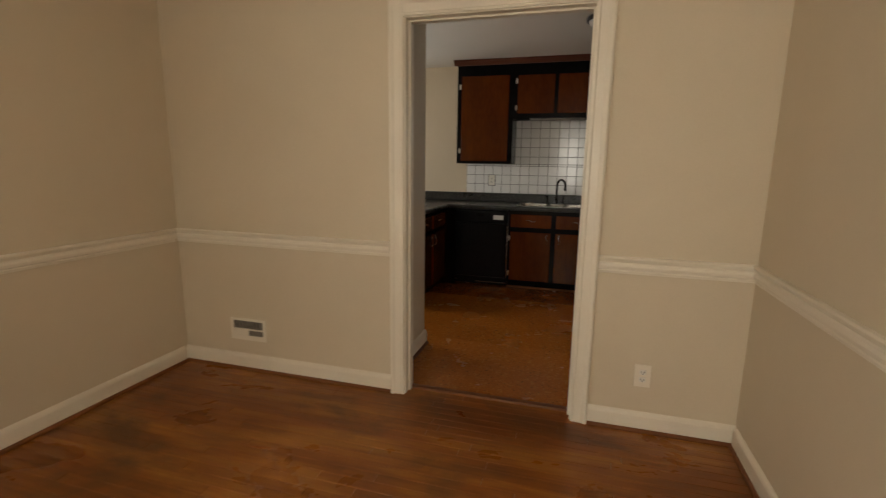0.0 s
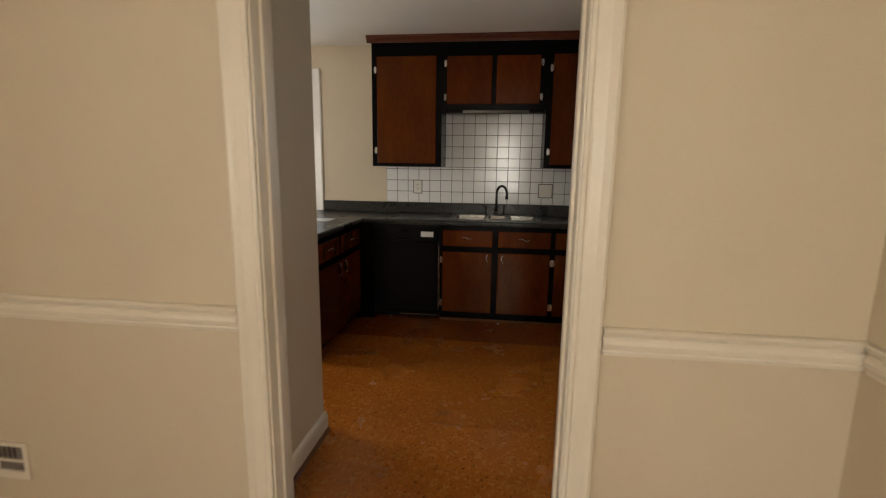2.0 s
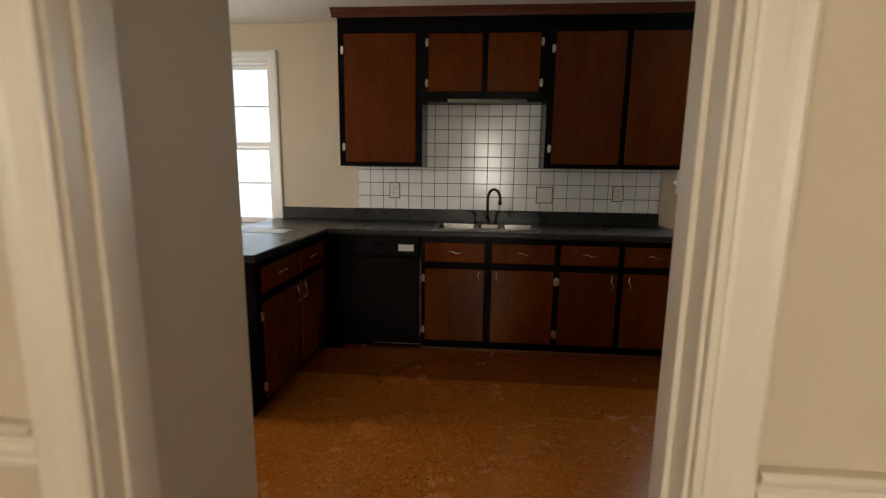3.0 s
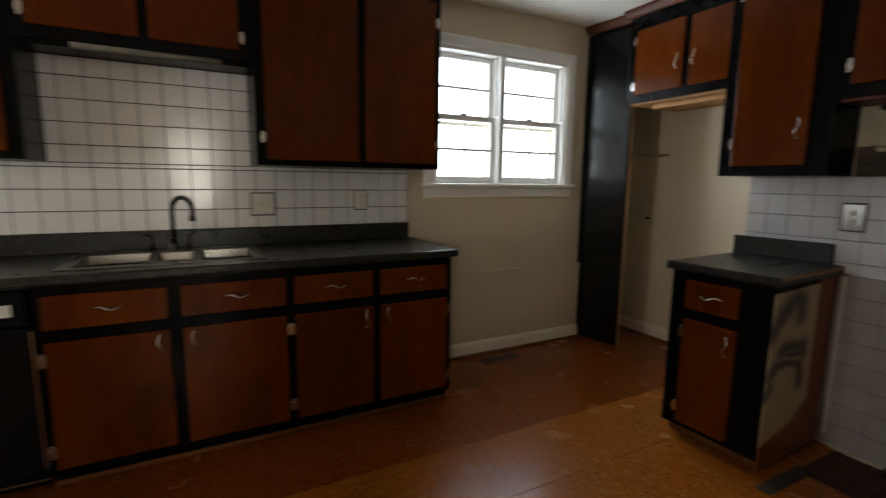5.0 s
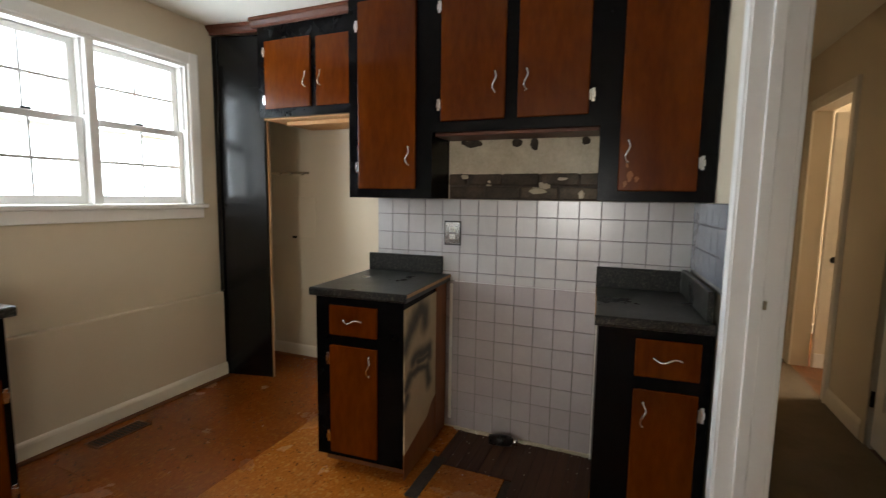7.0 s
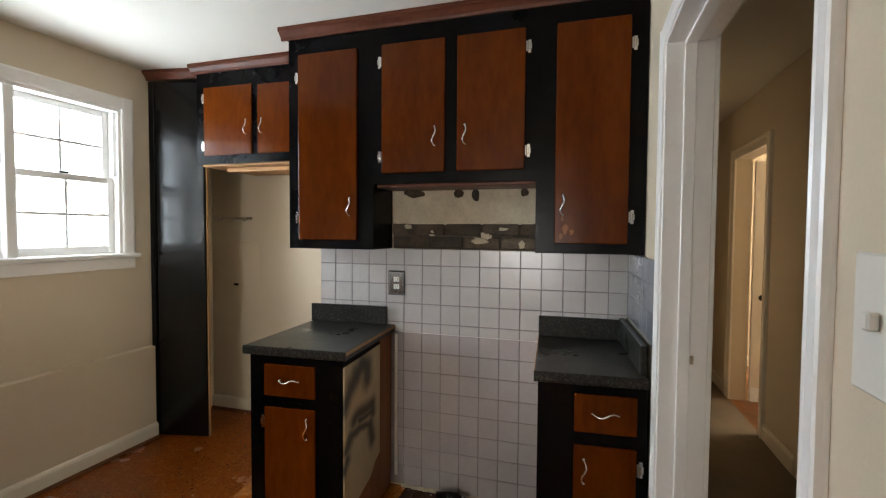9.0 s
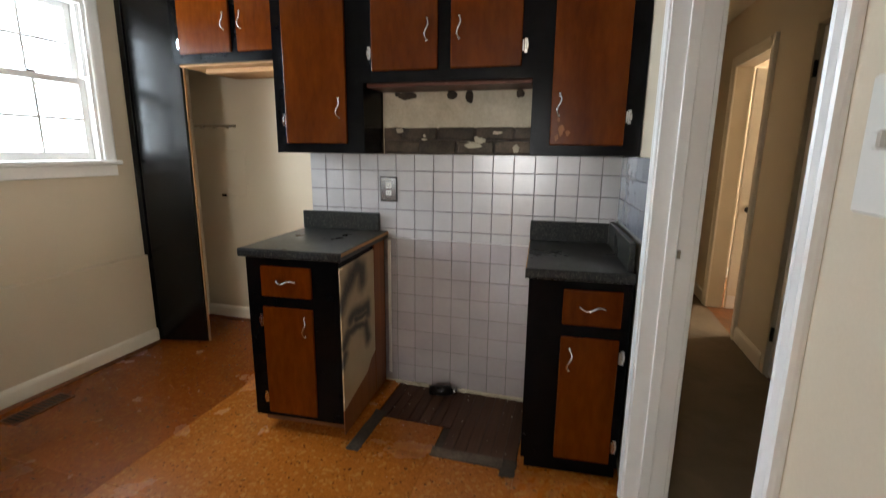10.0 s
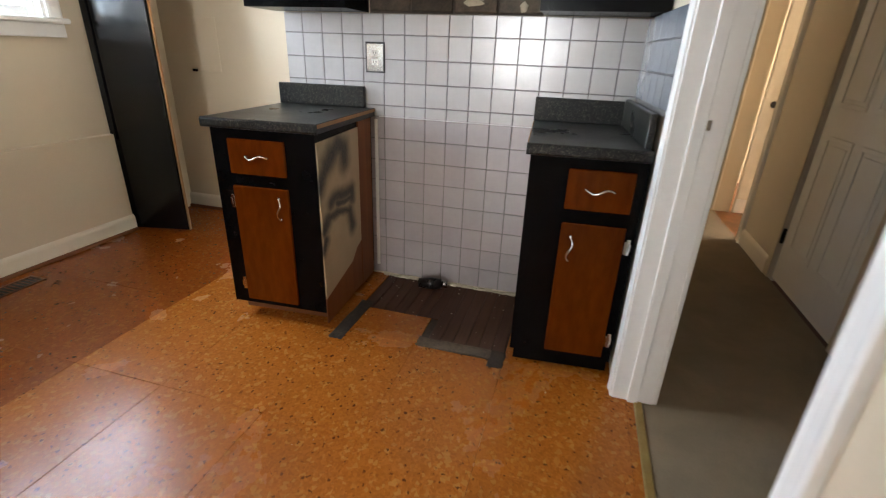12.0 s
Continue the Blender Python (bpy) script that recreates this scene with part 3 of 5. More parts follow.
# ---- windows ----
def sash_window(name, x0, x1, z0, z1, wings, label, cols):
    """Double-hung window in the north wall; wings: list of (xa, xb)."""
    t = thing(name, ((x0 + x1) / 2, SINK_WALL, z0), label, "window", kind="structure")
    y = SINK_WALL
    c = 0.075
    part("casing", profile([(0, 0), (0, 0.014), (0.012, 0.018), (0.06, 0.022), (0.072, 0.018), (c, 0)], (x0, y, z0 - 0.0), (x0, y, z1 + c), (-1, 0, 0), (0, -1, 0)), CASING, t)
    part("casing", profile([(0, 0), (0, 0.014), (0.012, 0.018), (0.06, 0.022), (0.072, 0.018), (c, 0)], (x1, y, z0 - 0.0), (x1, y, z1 + c), (1, 0, 0), (0, -1, 0)), CASING, t)
    part("casing", profile([(0, 0), (0, 0.013), (0.012, 0.017), (0.06, 0.021), (0.072, 0.017), (c, 0)], (x0, y, z1), (x1, y, z1), (0, 0, 1), (0, -1, 0)), CASING, t)
    part("window_sill", box(x0 - c - 0.02, x1 + c + 0.02, y - 0.045, y + 0.06, z0 - 0.028, z0, 0.008, 2), CASING, t)
    part("apron", box(x0 - c, x1 + c, y - 0.017, y - 0.0005, z0 - 0.098, z0 - 0.0285, 0.004), CASING, t)
    part("frame", boxes((x0, x0 + 0.02, y + 0.0, y + 0.15, z0, z1), (x1 - 0.02, x1, y + 0.0, y + 0.15, z0, z1), (x0 + 0.02, x1 - 0.02, y + 0.0, y + 0.15, z1 - 0.02, z1)), CASING, t)
    for i in range(len(wings) - 1):
        part("mullion", box(wings[i][1], wings[i + 1][0], y - 0.012, y + 0.15, z0, z1 - 0.02, 0.004), CASING, t)
    zm = (z0 + z1) / 2
    for xa, xb in wings:
        for k, (za, zb, ys) in enumerate(((zm - 0.015, z1 - 0.02, y + 0.085), (z0 + 0.002, zm + 0.02, y + 0.045))):
            s, d = 0.038, 0.032
            sash = part("sash", boxes((xa, xa + s, ys, ys + d, za, zb), (xb - s, xb, ys, ys + d, za, zb), (xa + s, xb - s, ys, ys + d, zb - s, zb), (xa + s, xb - s, ys, ys + d, za, za + s + 0.01 * k), bev=0.003), CASING, t)
            bars = []
            xs = [xa + s + (xb - xa - 2 * s) * i / cols for i in range(cols + 1)]
            for i in range(1, cols):
                bars.append((xs[i] - 0.007, xs[i] + 0.007, ys + 0.004, ys + d - 0.006, za + s, zb - s))
            zc = (za + zb) / 2
            for i in range(cols):
                bars.append((xs[i] + 0.007 * (i > 0), xs[i + 1] - 0.007 * (i < cols - 1), ys + 0.004, ys + d - 0.006, zc - 0.008, zc + 0.008))
            part("glazing_bar", boxes(*bars), CASING, sash)
            pane = part("pane", box(xa + s - 0.004, xb - s + 0.004, ys + d - 0.005, ys + d - 0.002, za + s - 0.004, zb - s + 0.004), GLASS, sash)
            pane.visible_shadow = False
        part("storm_frame", boxes((xa, xa + 0.022, y + 0.125, y + 0.140, z0, z1 - 0.02), (xb - 0.03, xb, y + 0.125, y + 0.140, z0, z1 - 0.02), (xa + 0.022, xb - 0.03, y + 0.125, y + 0.140, zm - 0.045, zm - 0.02),
                                  (xa + 0.022, xb - 0.03, y + 0.125, y + 0.140, z1 - 0.05, z1 - 0.02)), TRIM, t, "dusty outer storm frame")
        part("track", boxes((xb - 0.0005, xb + 0.006, y + 0.012, y + 0.042, zm + 0.03, z1 - 0.021)), VENTGREY, t, "bare grey-brown sash track")
        lock = part("sash_lock", box((xa + xb) / 2 - 0.025, (xa + xb) / 2 + 0.025, y + 0.05, y + 0.078, zm + 0.021, zm + 0.034, 0.005), BRONZE, t)
    return t


sash_window("window_1", *W1, [(W1[0] + 0.02, 2.075), (2.125, W1[1] - 0.02)], "twin white-painted double-hung sash window, panes blown bright", 2)
sash_window("window_2", *W2, [(W2[0] + 0.02, W2[1] - 0.02)], "tall white-painted double-hung sash window above the counter", 3)


def plain_window(name, x0, x1, y, z0, z1, out, label):
    t = thing(name, ((x0 + x1) / 2, y, z0), label, "window", kind="structure")
    part("frame", boxes((x0, x0 + 0.05, y, y + out * 0.05, z0, z1), (x1 - 0.05, x1, y, y + out * 0.05, z0, z1), (x0 + 0.05, x1 - 0.05, y, y + out * 0.05, z1 - 0.05, z1), (x0 + 0.05, x1 - 0.05, y, y + out * 0.05, z0, z0 + 0.05),
                        (x0 + 0.05, x1 - 0.05, y, y + out * 0.05, (z0 + z1) / 2 - 0.02, (z0 + z1) / 2 + 0.02)), CASING, t)
    part("pane", box(x0 + 0.05, x1 - 0.05, y + out * 0.02, y + out * 0.024, z0 + 0.05, z1 - 0.05), GLASS, t).visible_shadow = False


plain_window("window_3", -0.30, 0.42, DIN_BACK - 0.06, 0.75, 2.15, -1, "white-framed dining room window letting in warm daylight")
plain_window("window_4", 4.6, 5.8, -1.65, 0.9, 2.1, -1, "white-framed window of the room beyond the hall")


t = thing("window_6", (DIN_L - 0.06, -1.45, 0.8), "white-framed side window of the dining room", "window", kind="structure")
xa, xb = DIN_L - 0.10, DIN_L - 0.05
part("frame", boxes((xa, xb, -2.1, -2.05, 0.8, 2.1), (xa, xb, -0.85, -0.8, 0.8, 2.1), (xa, xb, -2.05, -0.85, 2.05, 2.1), (xa, xb, -2.05, -0.85, 0.8, 0.85), (xa, xb, -2.05, -0.85, 1.43, 1.47)), CASING, t)
part("pane", box(xa + 0.02, xa + 0.024, -2.05, -0.85, 0.85, 2.05), GLASS, t).visible_shadow = False
t = thing("window_5", (KIT_L - 0.06, 3.25, 0.76), "white-framed window at the breakfast end of the kitchen", "window", kind="structure")
xa, xb = KIT_L - 0.11, KIT_L - 0.06
part("frame", boxes((xa, xb, 2.62, 2.66, 0.76, 1.92), (xa, xb, 3.84, 3.88, 0.76, 1.92), (xa, xb, 2.66, 3.84, 1.88, 1.92), (xa, xb, 2.66, 3.84, 0.76, 0.80), (xa, xb, 2.66, 3.84, 1.32, 1.36)), CASING, t)
part("pane", box(xa + 0.02, xa + 0.024, 2.66, 3.84, 0.80, 1.88), GLASS, t).visible_shadow = False


# ---- hardware ----
def pull_points(upright):
    pts = []
    for i in range(17):
        s = i / 16
        u = (s - 0.5) * 0.105
        w = 0.0085 * math.sin(2 * math.pi * (s * 1.15 - 0.05))
        lift = 0.004 + 0.017 * math.sin(math.pi * s) ** 0.6
        pts.append((w, lift, u) if upright else (u, lift, w))
    return pts


PULL_R = [0.0024 + 0.0018 * math.sin(math.pi * i / 16) for i in range(17)]
FACING = {"n": lambda u, d, z: (u, SINK_WALL - d, z), "e": lambda u, d, z: (STOVE_WALL - d, u, z), "w": lambda u, d, z: (-1.82 + d, u, z), "f": lambda u, d, z: (ALCOVE_WALL - d, u, z)}


def pull_mesh(side, upright):
    q0 = FACING[side](0, 0, 0)
    bm = tube([tuple(a - b for a, b in zip(FACING[side](p[0], p[1], p[2]), q0)) for p in pull_points(upright)], PULL_R, 8)
    for e in (-1, 1):
        base = (0.0, 0.003, e * 0.046) if upright else (e * 0.046, 0.003, 0.0)
        q = Vector([a - b for a, b in zip(FACING[side](*base), q0)])
        bmesh.ops.create_icosphere(bm, subdivisions=1, radius=0.0062, matrix=Matrix.Translation(q))
    return mesh_of("handle", bm, CHROME)


def hinge_mesh(side):
    q0 = FACING[side](0, 0, 0)
    bm = bmesh.new()
    for u0, u1, d0, d1, z0, z1 in ((-0.011, 0.004, 0, 0.004, -0.030, 0.030), (0.004, 0.012, 0.002, 0.012, -0.024, 0.024), (-0.014, -0.004, 0, 0.006, -0.014, 0.014)):
        a, b = FACING[side](u0, d0, z0), FACING[side](u1, d1, z1)
        box(*[w - o for k, o in zip(range(3), q0) for w in (a[k], b[k])], bev=0.0015, into=bm)
    return mesh_of("hinge", bm, CHROME)


PULLS = {(s, u): pull_mesh(s, u) for s in "newf" for u in (True, False)}
HINGES = {s: hinge_mesh(s) for s in "newf"}


def fbox(side, u0, u1, d0, d1, z0, z1, bev=0.0, seg=1, into=None):
    a, b = FACING[side](u0, d0, z0), FACING[side](u1, d1, z1)
    return box(a[0], b[0], a[1], b[1], a[2], b[2], bev, seg, into)


def fboxes(side, *rows, bev=0.0):
    bm = bmesh.new()
    for r in rows:
        fbox(side, *r, bev=bev, into=bm)
    return bm


def at_face(side, u, d, z):
    return FACING[side](u, d, z)


def door(side, parent, u0, u1, z0, z1, d, pull=None, hinge_u=None, name="door"):
    """A flat stained door or drawer front on a face frame at depth d; pull: (u, z, upright); hinge_u: the frame's hinge line."""
    o = part(name, fbox(side, u0, u1, d, d + 0.016, z0, z1, 0.005, 2), DOORWOOD, parent, "orange-brown stained plywood front")
    if pull:
        piece("handle", PULLS[side, pull[2]], o, at_face(side, pull[0], d + 0.016, pull[1]))["label"] = "wavy chrome pull"
    if hinge_u is not None:
        flip = hinge_u > (u0 + u1) / 2
        for zz in (z0 + 0.10 * (z1 - z0) + 0.02, z1 - 0.10 * (z1 - z0) - 0.02):
            h = piece("hinge", HINGES[side], o, at_face(side, hinge_u, d + 0.001, zz))
            if flip:
                h.matrix_basis = h.matrix_basis @ (Matrix.Diagonal((-1, 1, 1, 1)) if side == "n" else Matrix.Diagonal((1, -1, 1, 1)))
    return o


def carcass(side, t, u0, u1, d, z0, z1, openings, floor_=True, back=0.002, inner=BLACK):
    """A black cabinet box with a face frame that has the openings (u0, u1, z0, z1) behind its doors."""
    k = 0.018
    part("body", fboxes(side, (u0, u0 + k, back, d - 0.02, z0, z1), (u1 - k, u1, back, d - 0.02, z0, z1), (u0 + k, u1 - k, back, back + 0.008, z0, z1), (u0 + k, u1 - k, back + 0.008, d - 0.02, z0, z0 + k),
                        (u0 + k, u1 - k, back + 0.008, d - 0.02, z1 - k, z1)), inner, t, "black painted carcass")
    us = sorted({u0, u1, *[q for o in openings for q in o[:2]]})
    zs = sorted({z0, z1, *[q for o in openings for q in o[2:]]})
    bm = bmesh.new()
    for a, b in zip(us, us[1:]):
        run = None
        for c, e in zip(zs, zs[1:]):
            hole = any(o[0] <= (a + b) / 2 <= o[1] and o[2] <= (c + e) / 2 <= o[3] for o in openings)
            if hole:
                if run:
                    fbox(side, a, b, d - 0.02, d, run[0], run[1], into=bm)
                run = None
            else:
                run = (run[0], e) if run else (c, e)
        if run:
            fbox(side, a, b, d - 0.02, d, run[0], run[1], into=bm)
    part("face_frame", bm, BLACK, t, "glossy black face frame")


# ---- sink side: base cabinets, dishwasher, worktop ----
BD = 0.61                     # depth of base cabinets to the face frame
S_DOORS = [(-0.465, -0.035), (0.015, 0.455), (0.495, 0.895), (0.935, 1.335)]
for (a0, a1), idx in (((-0.49, 0.475), (0, 1)), ((0.475, 1.365), (2, 3))):
    t = thing("base_cabinet", ((a0 + a1) / 2, SINK_WALL - 0.3, 0), "black base cabinet with two stained doors under the worktop", "cabinet", "sink base cabinets")
    ds = [S_DOORS[i] for i in idx]
    carcass("n", t, a0, a1, BD, 0.075, 0.874, [(p + 0.01, q - 0.01, zz0, zz1) for p, q in ds for zz0, zz1 in ((0.11, 0.63), (0.70, 0.82))])
    part("toe_kick", fbox("n", a0, a1, 0.45, 0.555, 0, 0.0745), BLACK, t)
    part("toe_moulding", fbox("n", a0, a1, 0.556, 0.568, 0, 0.022, 0.004), TIMBER, t, "scuffed wooden strip at the floor")
    for i in idx:
        p, q = S_DOORS[i]
        inner = q - 0.04 if i % 2 == 0 else p + 0.04
        door("n", t, p, q, 0.10, 0.64, BD, (inner, 0.575, True), p - 0.012 if i % 2 == 0 else q + 0.012)
        door("n", t, p, q, 0.69, 0.83, BD, ((p + q) / 2, 0.765, False), None, "drawer_front")

t = thing("dishwasher", (-0.80, SINK_WALL - 0.3, 0), "black built-in dishwasher with a paper label, door closed", "dishwasher")
part("tub", fbox("n", -1.085, -0.505, 0.02, 0.59, 0.10, 0.868), DARK, t)
dd = part("door", fbox("n", -1.085, -0.503, 0.592, 0.635, 0.115, 0.715, 0.008, 2), APPL, t)
part("control_panel", fbox("n", -1.085, -0.503, 0.592, 0.642, 0.722, 0.862, 0.010, 2), APPL, t)
part("door_handle", fbox("n", -0.93, -0.66, 0.642, 0.652, 0.725, 0.740, 0.004), APPL, dd)
part("latch", fbox("n", -0.83, -0.76, 0.642, 0.649, 0.80, 0.83, 0.003), BLACK, t)
part("label", fbox("n", -0.655, -0.545, 0.6424, 0.6430, 0.765, 0.812), PAPER, t, "white paper label")
part("toe_panel", fbox("n", -1.085, -0.503, 0.50, 0.55, 0.012, 0.11), APPL, t)
part("edge_trim", fbox("n", -0.5025, -0.4945, 0.592, 0.628, 0.13, 0.70, 0.002), CHROME, t, "steel strip beside the door")
part("bottom_rail", fbox("n", -0.86, -0.51, 0.55, 0.556, 0.03, 0.042, 0.002), CHROME, t)

# corner and peninsula
PEN_D, PEN_Y0, PEN_Y1 = 0.615, 3.27, 4.30
t = thing("base_cabinet", (-1.5, 3.8, 0), "black peninsula cabinet with stained doors and a drawer, facing the room", "cabinet")
pd = [(3.33, 3.79), (3.83, 4.27)]
carcass("w", t, PEN_Y0, PEN_Y1, PEN_D, 0.075, 0.874, [(p + 0.01, q - 0.01, zz0, zz1) for p, q in pd for zz0, zz1 in ((0.11, 0.63), (0.70, 0.82))])
part("toe_kick", fbox("w", PEN_Y0 + 0.02, PEN_Y1, 0.05, 0.55, 0, 0.0745), BLACK, t)
for i, (p, q) in enumerate(pd):
    door("w", t, p, q, 0.10, 0.64, PEN_D, (q - 0.04 if i == 0 else p + 0.04, 0.575, True), p - 0.012 if i == 0 else q + 0.012)
    door("w", t, p, q, 0.69, 0.83, PEN_D, ((p + q) / 2, 0.765, False), None, "drawer_front")
t = thing("base_cabinet", (-1.5, 4.62, 0), "blind black corner cabinet under the worktop", "cabinet")
part("body", box(-1.80, -1.205, 4.301, 4.93, 0.0, 0.873), BLACK, t)
part("filler", box(-1.205, -1.088, 4.335, 4.36, 0.0, 0.873), BLACK, t)

SINK = (-0.42, 0.37, 4.395, 4.87)
t = thing("worktop", (0, 4.6, 0.875), "dark speckled laminate worktop with a raised splash, L-shaped", "worktop")


def slab(bm, x0, x1, y0, y1):
    box(x0, x1, y0, y1, 0.875, 0.914, into=bm)


bm = bmesh.new()
FR = SINK_WALL - 0.640
for r in ((-1.84, -1.185, 3.225, FR), (-1.84, SINK[0] + 0.015, FR, SINK_WALL - 0.002), (SINK[0] + 0.015, SINK[1] - 0.015, FR, SINK[2] + 0.015), (SINK[0] + 0.015, SINK[1] - 0.015, SINK[3] - 0.015, SINK_WALL - 0.002),
          (SINK[1] - 0.015, 1.39, FR, SINK_WALL - 0.002)):
    bm = bmesh.new()
    slab(bm, *r)
    part("top_section", bm, COUNTER, t)
part("front_edge", profile([(0, 0), (0.006, 0.002), (0.009, 0.010), (0.009, 0.032), (0.005, 0.039), (0, 0.0405)], (-1.176, FR, 0.874), (1.39, FR, 0.874), (0, -1, 0)), COUNTER, t)
part("front_edge", profile([(0, 0), (0.006, 0.002), (0.009, 0.010), (0.009, 0.032), (0.005, 0.039), (0, 0.0405)], (-1.185, 3.225, 0.874), (-1.185, FR, 0.874), (1, 0, 0)), COUNTER, t)
part("splash", box(-1.775, 1.355, SINK_WALL - 0.024, SINK_WALL - 0.0015, 0.9145, 1.015, 0.004, 2), COUNTER, t, "laminate upstand")

t = thing("sink", (0, 4.63, 0.914), "stainless steel triple-bowl kitchen sink let into the worktop", "sink")
bowls = [(-0.385, -0.115, 4.44, 4.80, 0.15), (-0.085, 0.075, 4.50, 4.78, 0.10), (0.105, 0.335, 4.44, 4.80, 0.15)]
bm = bmesh.new()
xs = [SINK[0], -0.385, -0.115, -0.085, 0.075, 0.105, 0.335, SINK[1]]
for i, (p, q) in enumerate(zip(xs, xs[1:])):
    b = [w for w in bowls if abs(w[0] - p) < 1e-6]
    if b:
        box(p, q, SINK[2], b[0][2], 0.9145, 0.9195, into=bm)
        box(p, q, b[0][3], SINK[3], 0.9145, 0.9195, into=bm)
    else:
        box(p, q, SINK[2], SINK[3], 0.9145, 0.9195, into=bm)
part("rim", bm, STEEL, t)
part("rim_edge", boxes((SINK[0], SINK[1], SINK[2] - 0.006, SINK[2], 0.9143, 0.922), (SINK[0], SINK[1], SINK[3], SINK[3] + 0.006, 0.9143, 0.922), (SINK[0] - 0.006, SINK[0], SINK[2] - 0.006, SINK[3] + 0.006, 0.9143, 0.922),
                       (SINK[1], SINK[1] + 0.006, SINK[2] - 0.006, SINK[3] + 0.006, 0.9143, 0.922), bev=0.002), STEEL, t)
for x0, x1, y0, y1, dep in bowls:
    bm = bmesh.new()
    zt, zb, k = 0.9145, 0.9145 - dep, 0.02
    a = [bm.verts.new(q) for q in ((x0, y0, zt), (x1, y0, zt), (x1, y1, zt), (x0, y1, zt))]
    b = [bm.verts.new(q) for q in ((x0 + k, y0 + k, zb), (x1 - k, y0 + k, zb), (x1 - k, y1 - k, zb), (x0 + k, y1 - k, zb))]
    for i in range(4):
        bm.faces.new((a[i], a[(i + 1) % 4], b[(i + 1) % 4], b[i]))
    bm.faces.new(b)
    bmesh.ops.bevel(bm, geom=[e for e in bm.edges if not e.is_boundary], offset=0.018, segments=3, profile=0.5, affect='EDGES')
    bowl = part("bowl", bm, STEEL, t)
    dr = bmesh.new()
    bmesh.ops.create_cone(dr, cap_ends=True, segments=20, radius1=0.04, radius2=0.036, depth=0.004, matrix=Matrix.Translation(((x0 + x1) / 2, (y0 + y1) / 2, zb + 0.002)))
    part("drain", dr, CHROME, bowl)

t = thing("faucet", (-0.02, 4.84, 0.919), "dark bronze gooseneck kitchen faucet with two lever handles", "faucet")
bm = bmesh.new()
bmesh.ops.create_cone(bm, cap_ends=True, segments=20, radius1=0.026, radius2=0.018, depth=0.04, matrix=Matrix.Translation((-0.02, 4.84, 0.940)))
part("base", bm, BRONZE, t)
neck = [(-0.02, 4.84, 0.96), (-0.02, 4.84, 1.05), (-0.02, 4.84, 1.12)]
for i in range(1, 13):
    a = math.pi * i / 12 * 1.08
    neck.append((-0.02 + 0.048 * (1 - math.cos(a)), 4.84 - 0.045 * (1 - math.cos(a)), 1.12 + 0.075 * math.sin(a)))
part("spout", tube(neck, 0.0115, 12), BRONZE, t)
e = Vector(neck[-1])
part("aerator", tube([e, e + Vector((0.0, 0.002, -0.025))], 0.0145, 12), BRONZE, t)
for dx in (-0.10, 0.07):
    lv = part("lever", tube([(-0.02 + dx, 4.85, 0.921), (-0.02 + dx, 4.85, 0.965), (-0.02 + dx + 0.004, 4.848, 1.0)], [0.013, 0.008, 0.007], 12), BRONZE, t)
    part("handle", tube([(-0.02 + dx, 4.85, 0.998), (-0.02 + dx * 1.45, 4.835, 1.012)], [0.008, 0.006], 8), BRONZE, lv)

# window reflection on the peninsula top, put in as a flat white sheet
solid("reflection_sheet", box(-1.66, -1.38, 4.02, 4.20, 0.9145, 0.9165, 0.0005), PAPER, "bright window reflection on the dark worktop, laid as a thin white sheet", "paper")

# ---- sink side: wall cabinets ----
UD, UZ0, UZ1 = 0.31, 1.365, 2.44


def wall_cabinet(side, u0, u1, z0, z1, doors, label, group, d=UD, pull_low=True):
    t = thing("wall_cabinet", at_face(side, (u0 + u1) / 2, d / 2, z0), label, "cabinet", group)
    carcass(side, t, u0, u1, d, z0, z1, [(p + 0.01, q - 0.01, za + 0.01, zb - 0.01) for p, q, za, zb, pu, hi in doors])
    for p, q, za, zb, pu, hi in doors:
        door(side, t, p, q, za, zb, d, (pu, za + 0.17 if pull_low else (za + zb) / 2 + 0.02, True) if pu is not None else None, hi)
    return t


G = "sink wall cabinets"
wall_cabinet("n", -1.17, -0.53, UZ0, UZ1, [(-1.12, -0.58, 1.395, 2.325, None, -1.135)], "tall black wall cabinet with one stained brown door", G)
wall_cabinet("n", -0.53, 0.385, 1.865, UZ1, [(-0.485, -0.09, 1.915, 2.32, None, -0.498), (-0.05, 0.325, 1.915, 2.32, None, 0.338)], "short black wall cabinet with two doors over sink", G)
wall_cabinet("n", 0.385, 1.435, UZ0, UZ1, [(0.434, 0.925, 1.395, 2.325, None, 0.42), (0.965, 1.40, 1.395, 2.325, None, 1.415)], "tall black wall cabinet with two stained brown doors", G)
t = thing("light_fixture", (-0.05, SINK_WALL - 0.28, 1.83), "unlit slim fluorescent strip light under the short wall cabinet", "light fixture")
part("housing", fbox("n", -0.50, 0.37, 0.25, 0.305, 1.842, 1.8645, 0.003), BLACK, t)
part("tube", tube([(-0.34, SINK_WALL - 0.318, 1.850), (0.24, SINK_WALL - 0.318, 1.850)], 0.013, 12), VENTGREY, t, "dusty grey tube")
CROWN = [(0, 0), (0.010, 0), (0.014, 0.014), (0.030, 0.034), (0.040, 0.040), (0.040, 0.059), (0, 0.059)]
t = thing("crown_moulding", (0.1, SINK_WALL - UD, 2.44), "dark brown crown moulding over the sink cabinets", "moulding")
part("front", profile(CROWN, (-1.21, SINK_WALL - UD, UZ1), (1.475, SINK_WALL - UD, UZ1), (0, -1, 0)), CROWNWOOD, t)
